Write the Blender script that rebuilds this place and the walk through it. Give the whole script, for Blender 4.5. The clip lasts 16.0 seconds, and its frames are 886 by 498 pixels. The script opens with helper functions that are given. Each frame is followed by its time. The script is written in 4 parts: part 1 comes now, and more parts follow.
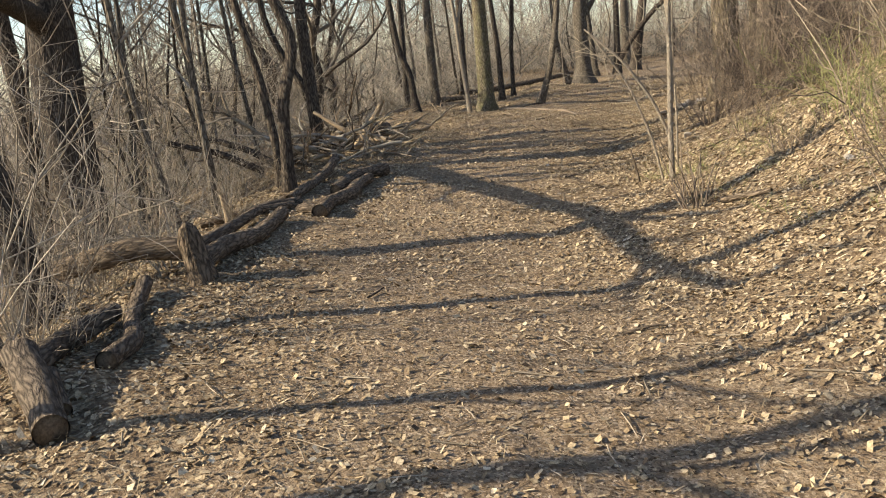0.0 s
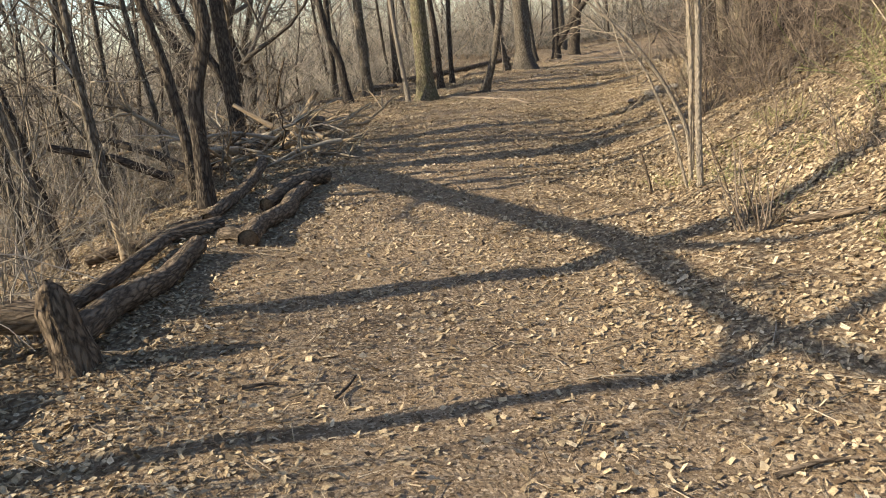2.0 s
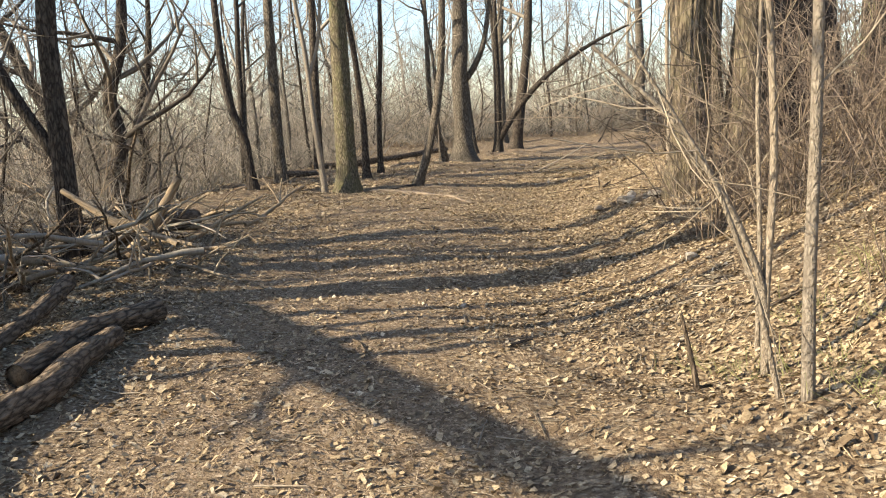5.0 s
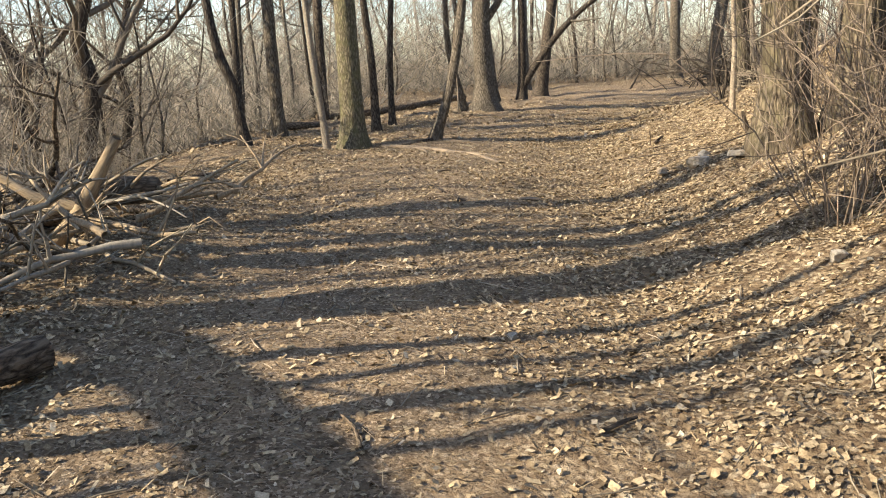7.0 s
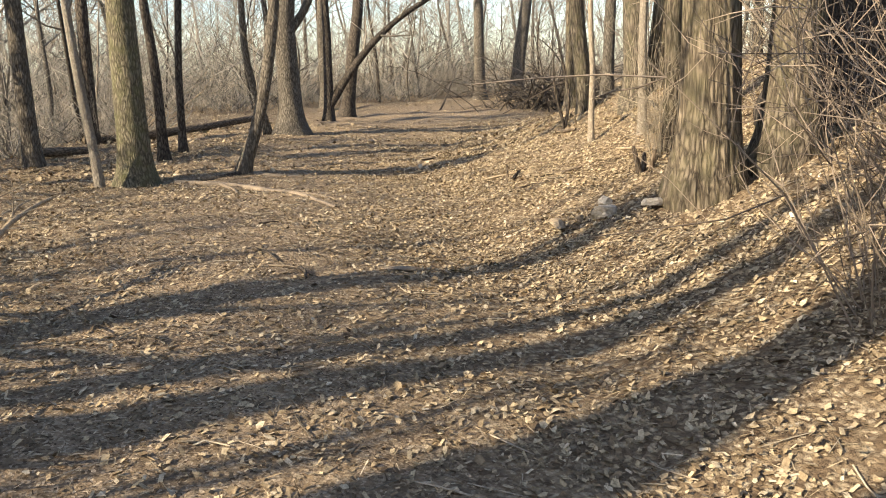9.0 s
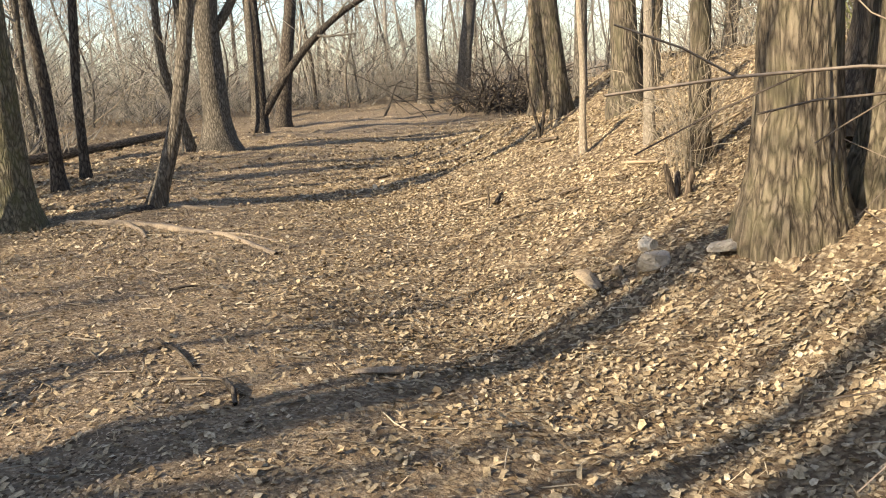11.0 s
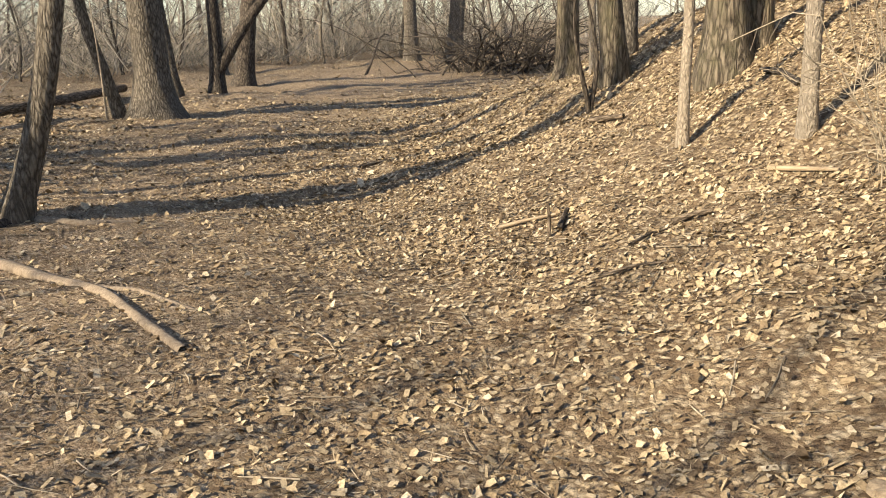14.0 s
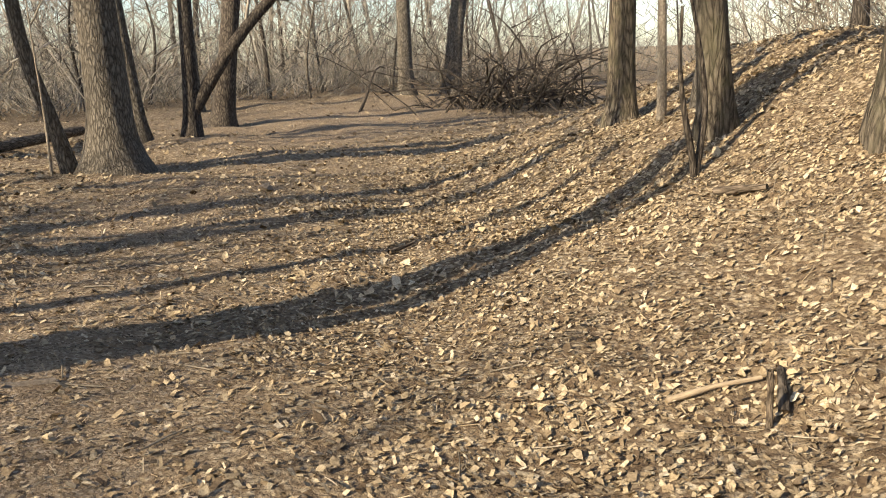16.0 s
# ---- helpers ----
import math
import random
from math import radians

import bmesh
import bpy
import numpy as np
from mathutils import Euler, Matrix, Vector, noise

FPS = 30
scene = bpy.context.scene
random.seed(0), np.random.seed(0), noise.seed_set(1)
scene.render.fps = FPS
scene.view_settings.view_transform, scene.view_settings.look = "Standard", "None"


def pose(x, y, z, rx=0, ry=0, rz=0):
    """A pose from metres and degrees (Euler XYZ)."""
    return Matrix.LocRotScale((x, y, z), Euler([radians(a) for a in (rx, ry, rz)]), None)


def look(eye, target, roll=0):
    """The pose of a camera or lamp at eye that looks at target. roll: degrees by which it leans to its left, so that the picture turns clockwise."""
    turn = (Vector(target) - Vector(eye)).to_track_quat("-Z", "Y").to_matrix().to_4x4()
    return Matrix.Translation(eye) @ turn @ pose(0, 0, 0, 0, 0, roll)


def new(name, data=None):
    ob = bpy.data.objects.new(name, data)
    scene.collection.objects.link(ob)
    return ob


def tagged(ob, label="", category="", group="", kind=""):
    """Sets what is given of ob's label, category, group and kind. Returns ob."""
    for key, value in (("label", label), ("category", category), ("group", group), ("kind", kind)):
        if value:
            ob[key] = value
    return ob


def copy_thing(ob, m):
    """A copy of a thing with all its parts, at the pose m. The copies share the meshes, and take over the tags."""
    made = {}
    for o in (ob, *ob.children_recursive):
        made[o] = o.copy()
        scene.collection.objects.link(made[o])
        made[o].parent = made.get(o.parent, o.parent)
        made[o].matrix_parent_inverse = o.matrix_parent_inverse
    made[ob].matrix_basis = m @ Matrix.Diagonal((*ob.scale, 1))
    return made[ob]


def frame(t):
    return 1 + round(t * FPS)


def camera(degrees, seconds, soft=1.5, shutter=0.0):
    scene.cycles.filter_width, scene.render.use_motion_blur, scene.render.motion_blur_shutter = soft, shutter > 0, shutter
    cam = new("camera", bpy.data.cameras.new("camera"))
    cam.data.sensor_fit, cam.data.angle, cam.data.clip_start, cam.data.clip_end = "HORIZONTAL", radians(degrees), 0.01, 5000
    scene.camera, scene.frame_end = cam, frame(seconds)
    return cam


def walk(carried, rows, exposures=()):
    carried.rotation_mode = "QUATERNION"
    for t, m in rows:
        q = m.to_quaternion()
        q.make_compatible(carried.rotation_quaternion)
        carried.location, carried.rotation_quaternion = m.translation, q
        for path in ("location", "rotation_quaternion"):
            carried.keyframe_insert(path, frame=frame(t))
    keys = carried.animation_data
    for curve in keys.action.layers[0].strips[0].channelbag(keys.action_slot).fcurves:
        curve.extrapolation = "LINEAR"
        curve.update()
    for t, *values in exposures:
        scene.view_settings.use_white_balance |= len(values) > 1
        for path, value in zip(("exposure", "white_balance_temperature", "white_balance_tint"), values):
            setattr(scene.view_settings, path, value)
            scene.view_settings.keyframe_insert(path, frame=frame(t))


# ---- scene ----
cam = camera(56.7, 16.0, soft=1.0)
METRES, EYE, TILT, LEAN, TURN = 19.2, 1.5, 0.0, 0.0, 0.0
ROWS = [
    (0.0, 0.0, 0.0, 0.0, -1.45, -13.06, 6.27),
    (0.5, -0.0062, 0.0236, -0.0005, -3.16, -13.37, 5.71),
    (1.0, -0.0142, 0.0491, -0.0014, -4.43, -13.41, 5.59),
    (1.5, -0.017, 0.0816, -0.0042, -6.21, -14.1, 6.51),
    (2.0, -0.0177, 0.1122, -0.002, -7.03, -14.52, 6.47),
    (2.5, -0.0194, 0.1428, -0.0027, -7.95, -14.98, 5.29),
    (3.0, -0.0142, 0.1724, -0.0025, -8.64, -11.5, 4.76),
    (3.5, -0.0111, 0.2048, -0.0046, -9.84, -11.65, 1.01),
    (4.0, -0.0022, 0.2351, -0.0061, -13.02, -8.13, 4.47),
    (6.5, 0.0295, 0.3841, -0.0133, -8.29, -11.27, 0.95),
    (7.0, 0.0319, 0.4142, -0.0122, -10.4, -12.39, 3.44),
    (7.5, 0.0357, 0.446, -0.0099, -17.84, -13.99, 4.66),
    (8.0, 0.036, 0.4823, -0.0086, -21.98, -11.94, 3.84),
    (8.5, 0.0364, 0.5162, -0.0094, -24.63, -13.35, 3.44),
    (9.0, 0.036, 0.5527, -0.0094, -25.18, -11.95, 1.97),
    (9.5, 0.0439, 0.5834, -0.008, -26.26, -11.06, 2.58),
    (12.0, 0.0885, 0.7205, -0.0093, -30.72, -12.52, 3.02),
    (12.5, 0.1001, 0.749, -0.0098, -28.65, -13.42, 3.42),
    (13.0, 0.1186, 0.7752, -0.0118, -30.34, -14.22, 3.37),
    (13.5, 0.1323, 0.8048, -0.0119, -30.5, -14.47, 1.97),
    (14.0, 0.1443, 0.8343, -0.0125, -31.26, -14.98, 2.12),
    (14.5, 0.1532, 0.8669, -0.0123, -31.5, -14.08, 1.59),
    (15.0, 0.1609, 0.8991, -0.0116, -32.2, -15.06, 1.32),
    (15.5, 0.1737, 0.9302, -0.0108, -32.43, -14.69, -0.45),
    (16.0, 0.1827, 0.9624, -0.0092, -32.92, -13.03, 2.04),
]
walk(cam, [(t, pose(0, 0, EYE, TILT, LEAN, TURN) @ pose(METRES * x, METRES * y, METRES * z, 90 + pitch, roll, yaw)) for t, x, y, z, yaw, pitch, roll in ROWS],
     exposures=[(0.0, 1.13), (2.0, 1.2), (4.0, 1.33), (7.5, 1.43), (9.5, 1.4), (13.5, 1.3), (16.0, 1.15)])


# ---- light ----
SUN_AZ, SUN_EL = 187.0, 29.0          # degrees, counter-clockwise from +x to where the sun stands
world = bpy.data.worlds.new("world")
scene.world = world
world.use_nodes = True
sky = world.node_tree.nodes.new("ShaderNodeTexSky")
sky.sky_type, sky.sun_disc = "NISHITA", False
sky.sun_elevation, sky.sun_rotation = radians(SUN_EL), radians(90 - SUN_AZ)
sky.air_density, sky.dust_density = 1.0, 1.0
sky.ozone_density = 1.2
back = world.node_tree.nodes["Background"]
back.inputs["Strength"].default_value = 0.115
world.node_tree.links.new(sky.outputs[0], back.inputs[0])
sun_data = bpy.data.lights.new("sun", "SUN")
sun_data.energy, sun_data.angle, sun_data.color = 5.0, radians(0.6), (1.0, 0.855, 0.625)
sun = new("sun", sun_data)
to_sun = Vector((math.cos(radians(SUN_AZ)) * math.cos(radians(SUN_EL)), math.sin(radians(SUN_AZ)) * math.cos(radians(SUN_EL)), math.sin(radians(SUN_EL))))
sun.matrix_world = look(to_sun * 60, (0, 0, 0))


# ---- materials ----
class Nodes:
    """Short names for the nodes of one material."""

    def __init__(self, name, rough=0.9, spec=0.2):
        self.mat = bpy.data.materials.new(name)
        self.mat.use_nodes = True
        self.tree = self.mat.node_tree
        self.bsdf = self.tree.nodes["Principled BSDF"]
        self.bsdf.inputs["Roughness"].default_value = rough
        self.bsdf.inputs["Specular IOR Level"].default_value = spec

    def node(self, kind, **values):
        n = self.tree.nodes.new("ShaderNode" + kind)
        for k, v in values.items():
            if k in n.inputs:
                n.inputs[k].default_value = v
            else:
                setattr(n, k, v)
        return n

    def link(self, a, b):
        self.tree.links.new(a, b)

    def coords(self, sx=1, sy=1, sz=1, kind="Object"):
        m = self.node("Mapping")
        m.inputs["Scale"].default_value = (sx, sy, sz)
        self.link(self.node("TexCoord").outputs[kind], m.inputs["Vector"])
        return m.outputs[0]

    def noise(self, vec, scale, detail=4.0, rough=0.6):
        n = self.node("TexNoise", Scale=scale, Detail=detail, Roughness=rough)
        self.link(vec, n.inputs["Vector"])
        return n.outputs["Fac"]

    def voronoi(self, vec, scale, out="Distance", feature="F1"):
        n = self.node("TexVoronoi", Scale=scale)
        n.feature = feature
        self.link(vec, n.inputs["Vector"])
        return n.outputs[out]

    def ramp(self, fac, stops):
        n = self.node("ValToRGB")
        el = n.color_ramp.elements
        while len(el) < len(stops):
            el.new(0.5)
        for e, (p, c) in zip(el, stops):
            e.position, e.color = p, (*c, 1)
        self.link(fac, n.inputs["Fac"])
        return n.outputs["Color"]

    def mix(self, fac, a, b, mode="MIX"):
        n = self.node("MixRGB", blend_type=mode)
        for s, v in ((n.inputs[0], fac), (n.inputs[1], a), (n.inputs[2], b)):
            if isinstance(v, (int, float)):
                s.default_value = v
            elif isinstance(v, tuple):
                s.default_value = (*v, 1)
            else:
                self.link(v, s)
        return n.outputs[0]

    def maths(self, op, a, b=0.0, clamp=False):
        n = self.node("Math", operation=op, use_clamp=clamp)
        for s, v in ((n.inputs[0], a), (n.inputs[1], b)):
            if isinstance(v, (int, float)):
                s.default_value = v
            else:
                self.link(v, s)
        return n.outputs[0]

    def done(self, color, height=None, strength=0.5, distance=0.01):
        self.link(color, self.bsdf.inputs["Base Color"])
        if height is not None:
            b = self.node("Bump", Strength=strength, Distance=distance)
            self.link(height, b.inputs["Height"])
            self.link(b.outputs[0], self.bsdf.inputs["Normal"])
        return self.mat


def bark(name, dark, light, moss=None, stretch=0.3, scale=1.0):
    """Furrowed bark: ridges drawn out along the stem, patches of lichen, and moss where asked for."""
    n = Nodes(name, 0.92, 0.15)
    v = n.coords(scale, scale, scale * stretch)
    wide = n.coords(1, 1, 0.6)
    warp = n.node("TexNoise", Scale=11.0, Detail=3.0)
    n.link(v, warp.inputs["Vector"])
    bent = n.mix(0.10, v, warp.outputs["Color"], "ADD")
    ridge = n.noise(v, 46, 6, 0.72)
    patch = n.noise(wide, 3.1, 3)
    crack = n.maths("MULTIPLY", n.voronoi(bent, 27, "Distance", "DISTANCE_TO_EDGE"), 3.2, True)
    low = n.maths("ADD", n.maths("MULTIPLY", ridge, 0.72), n.maths("MULTIPLY", crack, 0.28))
    col = n.ramp(low, [(0.32, dark), (0.48, tuple(0.5 * a + 0.5 * b for a, b in zip(dark, light))), (0.60, light), (0.78, tuple(min(1, c * 1.3) for c in light))])
    col = n.mix(n.ramp(patch, [(0.42, (0, 0, 0)), (0.7, (0.55, 0.55, 0.55))]), col, tuple(0.5 * (a + b) * 0.8 for a, b in zip(dark, light)))
    if moss:
        green = n.ramp(n.noise(wide, 7.0, 4), [(0.45, (0, 0, 0)), (0.68, (0.5, 0.5, 0.5))])
        col = n.mix(green, col, moss)
    tint = n.node("ObjectInfo").outputs["Random"]
    col = n.mix(1.0, col, n.ramp(tint, [(0, (0.8, 0.8, 0.82)), (1, (1.1, 1.05, 1.0))]), "MULTIPLY")
    return n.done(col, low, 1.0, 0.035)


def twig(name, a, b):
    """Thin stems: each one its own shade."""
    n = Nodes(name, 0.85, 0.2)
    r = n.node("NewGeometry").outputs["Random Per Island"]
    col = n.ramp(r, [(0, a), (1, b)])
    grain = n.noise(n.coords(1, 1, 0.3), 40, 3)
    col = n.mix(1.0, col, n.ramp(grain, [(0.3, (0.7, 0.7, 0.7)), (0.7, (1.15, 1.15, 1.15))]), "MULTIPLY")
    return n.done(col, grain, 0.3, 0.004)


def make_ground():
    n = Nodes("leaf_strewn_soil", 0.95, 0.1)
    at = n.node("Attribute", attribute_name="litter")
    v = n.coords(1, 1, 1)
    big = n.noise(v, 0.8, 4)
    mid = n.noise(v, 5.0, 5)
    fine = n.noise(v, 60.0, 4, 0.7)
    soil = n.ramp(mid, [(0.3, (0.155, 0.112, 0.075)), (0.5, (0.26, 0.198, 0.136)), (0.72, (0.37, 0.295, 0.21))])
    soil = n.mix(n.ramp(fine, [(0.35, (0.55, 0.55, 0.55)), (0.65, (0, 0, 0))]), soil, (0.115, 0.08, 0.052))
    soil = n.mix(1.0, soil, n.ramp(big, [(0.35, (0.8, 0.8, 0.8)), (0.65, (1.35, 1.33, 1.3))]), "MULTIPLY")
    warp = n.node("MixRGB", blend_type="ADD")
    warp.inputs[0].default_value = 0.06
    n.link(v, warp.inputs[1])
    nz = n.node("TexNoise", Scale=9.0, Detail=3.0)
    n.link(v, nz.inputs["Vector"])
    n.link(nz.outputs["Color"], warp.inputs[2])
    cells = n.node("TexVoronoi", Scale=30.0)
    n.link(warp.outputs[0], cells.inputs["Vector"])
    cells2 = n.node("TexVoronoi", Scale=75.0)
    n.link(warp.outputs[0], cells2.inputs["Vector"])
    sep = n.node("SeparateColor")
    n.link(cells.outputs["Color"], sep.inputs[0])
    leaf = n.ramp(sep.outputs[0], [(0, (0.10, 0.066, 0.04)), (0.3, (0.22, 0.155, 0.095)), (0.65, (0.36, 0.278, 0.178)), (1, (0.52, 0.425, 0.295))])
    sep2 = n.node("SeparateColor")
    n.link(cells2.outputs["Color"], sep2.inputs[0])
    chips = n.ramp(sep2.outputs[1], [(0, (0.08, 0.055, 0.035)), (0.5, (0.24, 0.175, 0.115)), (1, (0.46, 0.37, 0.27))])
    edge = n.ramp(cells.outputs["Distance"], [(0.25, (0, 0, 0)), (0.75, (0.8, 0.8, 0.8))])
    leaf = n.mix(edge, leaf, (0.13, 0.092, 0.06))
    bits = n.maths("GREATER_THAN", n.maths("ADD", sep2.outputs[0], n.maths("MULTIPLY", mid, 0.6)), 0.78)
    path = n.mix(bits, soil, chips)
    amount = n.maths("ADD", at.outputs["Fac"], n.maths("MULTIPLY", n.maths("SUBTRACT", big, 0.5), 1.1), True)
    col = n.mix(amount, path, leaf)
    h = n.maths("ADD", n.maths("MULTIPLY", cells.outputs["Distance"], -0.5), n.maths("ADD", fine, n.maths("MULTIPLY", sep2.outputs[0], 0.4)))
    return n.done(col, h, 1.0, 0.025)


def make_leaf():
    n = Nodes("dry_leaf", 0.75, 0.25)
    r = n.node("NewGeometry").outputs["Random Per Island"]
    col = n.ramp(r, [(0, (0.08, 0.053, 0.031)), (0.2, (0.18, 0.13, 0.078)), (0.5, (0.35, 0.268, 0.163)), (0.85, (0.44, 0.352, 0.227)), (1, (0.54, 0.455, 0.33))])
    spots = n.noise(n.coords(), 70, 4, 0.7)
    col = n.mix(1.0, col, n.ramp(spots, [(0.32, (0.55, 0.52, 0.48)), (0.62, (1.12, 1.12, 1.12))]), "MULTIPLY")
    return n.done(col, spots, 0.8, 0.006)


def make_wood(name, a, b):
    n = Nodes(name, 0.85, 0.2)
    g = n.noise(n.coords(3, 3, 0.4), 18, 5, 0.7)
    return n.done(n.ramp(g, [(0.3, a), (0.7, b)]), g, 0.5, 0.01)


def make_stone():
    n = Nodes("pale_stone", 0.85, 0.25)
    v = n.coords()
    g = n.noise(v, 9, 6, 0.7)
    col = n.ramp(g, [(0.3, (0.27, 0.235, 0.19)), (0.55, (0.45, 0.40, 0.335)), (0.8, (0.56, 0.515, 0.45))])
    return n.done(col, n.noise(v, 28, 6, 0.75), 1.0, 0.03)


GROUND = make_ground()
LEAF = make_leaf()
BARK_GREY = bark("grey_brown_bark", (0.045, 0.038, 0.03), (0.20, 0.178, 0.145))
BARK_MOSSY = bark("mossy_bark", (0.06, 0.052, 0.035), (0.24, 0.21, 0.145), (0.15, 0.155, 0.065))
BARK_DARK = bark("dark_bark", (0.022, 0.018, 0.015), (0.125, 0.106, 0.086), None, 0.3, 0.9)
BARK_PALE = bark("pale_smooth_bark", (0.24, 0.205, 0.16), (0.36, 0.315, 0.25), None, 0.5, 1.2)
BARK_TAN = bark("deeply_furrowed_tan_bark", (0.035, 0.028, 0.021), (0.215, 0.18, 0.132), (0.14, 0.13, 0.075), 0.2, 0.8)
BARK_LOG = bark("weathered_log_bark", (0.05, 0.039, 0.029), (0.235, 0.186, 0.136), None, 0.25, 1.0)
TWIG_GREY = twig("grey_twig", (0.09, 0.079, 0.063), (0.44, 0.385, 0.31))
TWIG_TAN = twig("tan_twig", (0.10, 0.082, 0.06), (0.38, 0.318, 0.235))
TWIG_RED = twig("reddish_twig", (0.06, 0.046, 0.036), (0.31, 0.243, 0.183))
TWIG_DARK = twig("dark_twig", (0.055, 0.046, 0.038), (0.27, 0.228, 0.18))
FAR_TWIG = twig("far_twig", (0.05, 0.044, 0.036), (0.34, 0.302, 0.25))
GRASS = twig("green_shoot", (0.10, 0.115, 0.035), (0.30, 0.29, 0.13))
CUT = make_wood("cut_wood", (0.06, 0.042, 0.028), (0.21, 0.155, 0.10))
BARE = make_wood("bare_weathered_wood", (0.16, 0.115, 0.075), (0.42, 0.33, 0.22))
ROOT = make_wood("worn_root_wood", (0.12, 0.09, 0.065), (0.30, 0.24, 0.175))
STONE = make_stone()


# ---- geometry tools ----
class Geo:
    """Gathers tubes and patches into one mesh."""

    def __init__(self):
        self.v, self.f, self.n = [], [], 0

    def add(self, verts, quads):
        self.v.append(np.asarray(verts, np.float32))
        self.f.append(np.asarray(quads, np.int64) + self.n)
        self.n += len(verts)

    def tube(self, pts, radii, sides=5, rough=None, cap=False):
        """A tube along pts. rough(angle, along) gives a factor on the radius."""
        p = np.asarray(pts, float)
        m = len(p)
        t = np.gradient(p, axis=0)
        t /= np.linalg.norm(t, axis=1)[:, None] + 1e-9
        ref = np.array((1.0, 0.0, 0.0)) if abs(t[:, 0]).mean() < 0.8 else np.array((0.0, 0.0, 1.0))
        a = ref - t * (t @ ref)[:, None]
        a /= np.linalg.norm(a, axis=1)[:, None] + 1e-9
        b = np.cross(t, a)
        ang = np.linspace(0, 2 * np.pi, sides, endpoint=False)
        rad = np.asarray(radii, float)[:, None] * np.ones((1, sides))
        if rough is not None:
            along = np.concatenate(([0], np.cumsum(np.linalg.norm(np.diff(p, axis=0), axis=1))))
            rad = rad * rough(ang[None, :], along[:, None])
        ring = p[:, None, :] + rad[:, :, None] * (np.cos(ang)[None, :, None] * a[:, None, :] + np.sin(ang)[None, :, None] * b[:, None, :])
        i = np.arange(m - 1)[:, None] * sides
        j = np.arange(sides)[None, :]
        k = (j + 1) % sides
        q = np.stack((i + j, i + k, i + sides + k, i + sides + j), -1).reshape(-1, 4)
        v = ring.reshape(-1, 3)
        if cap:
            v = np.vstack((v, p[:1], p[-1:]))
            c0, c1 = m * sides, m * sides + 1
            e = (m - 1) * sides
            lo = [(c0, (s + 1) % sides, s, s) for s in range(sides)]
            hi = [(c1, e + s, e + (s + 1) % sides, e + (s + 1) % sides) for s in range(sides)]
            q = np.vstack((q, lo, hi))
        self.add(v, q)

    def mesh(self, name, mat, smooth=True):
        v, f = np.vstack(self.v), np.vstack(self.f)
        me = bpy.data.meshes.new(name)
        tri = f[:, 2] == f[:, 3]
        order = np.concatenate((f[~tri].reshape(-1), f[tri][:, :3].reshape(-1)))
        counts = np.concatenate((np.full((~tri).sum(), 4), np.full(tri.sum(), 3)))
        me.vertices.add(len(v))
        me.vertices.foreach_set("co", v.reshape(-1))
        me.loops.add(len(order))
        me.loops.foreach_set("vertex_index", order.astype(np.int32))
        me.polygons.add(len(counts))
        me.polygons.foreach_set("loop_start", np.concatenate(([0], np.cumsum(counts)[:-1])).astype(np.int32))
        if smooth:
            me.polygons.foreach_set("use_smooth", np.ones(len(counts), bool))
        me.materials.append(mat)
        me.update(calc_edges=True)
        return me


def part(name, geo, mat, parent, label="", smooth=True):
    """One mesh object under a thing or a part."""
    ob = new(name, geo.mesh(name, mat, smooth))
    ob.parent = parent
    if label:
        ob["label"] = label
    return ob


def thing(name, x, y, z, label, category, group=""):
    ob = new(name)
    ob.empty_display_size = 0.2
    ob.location = (x, y, z)
    return tagged(ob, label, category, group)


# ---- ground ----
GULLY_Y = [-60, -20, -6, 0, 6, 9, 11, 14, 17, 20, 22.5, 25, 29, 32, 34, 36, 38, 42, 60, 120]
GULLY_X = [2.0, 1.2, 0.8, 0.75, 0.9, 1.1, 1.75, 2.95, 3.75, 4.85, 5.7, 6.95, 9.9, 12.8, 16.0, 22, 31, 55, 190, 700]
EDGE_Y = [-60, 0, 4, 6.5, 9, 11, 13, 17, 20, 25, 30, 36, 120]
EDGE_X = [-4, -2.4, -2.2, -2.2, -1.9, -1.7, -2.0, -2.4, -1.8, -1.0, 1.5, 4, 8]
wave_rng = np.random.default_rng(11)
WAVES = [(w, *wave_rng.uniform(0, 6.283, 2), 0.011 * w ** 0.7) for w in (0.35, 0.5, 0.8, 1.3, 2.1, 3.4) for _ in (0, 1)]


def eased(x, xs, ys, w=1.2):
    x = np.asarray(x, float)
    return sum(k * np.interp(x + o, xs, ys) for o, k in ((-w, 0.25), (0, 0.5), (w, 0.25)))


def across(x, y):
    """Metres to the right of the path's lowest line."""
    slope = eased(y + 0.5, GULLY_Y, GULLY_X) - eased(y - 0.5, GULLY_Y, GULLY_X)
    return (x - eased(y, GULLY_Y, GULLY_X)) / np.sqrt(1 + slope * slope)


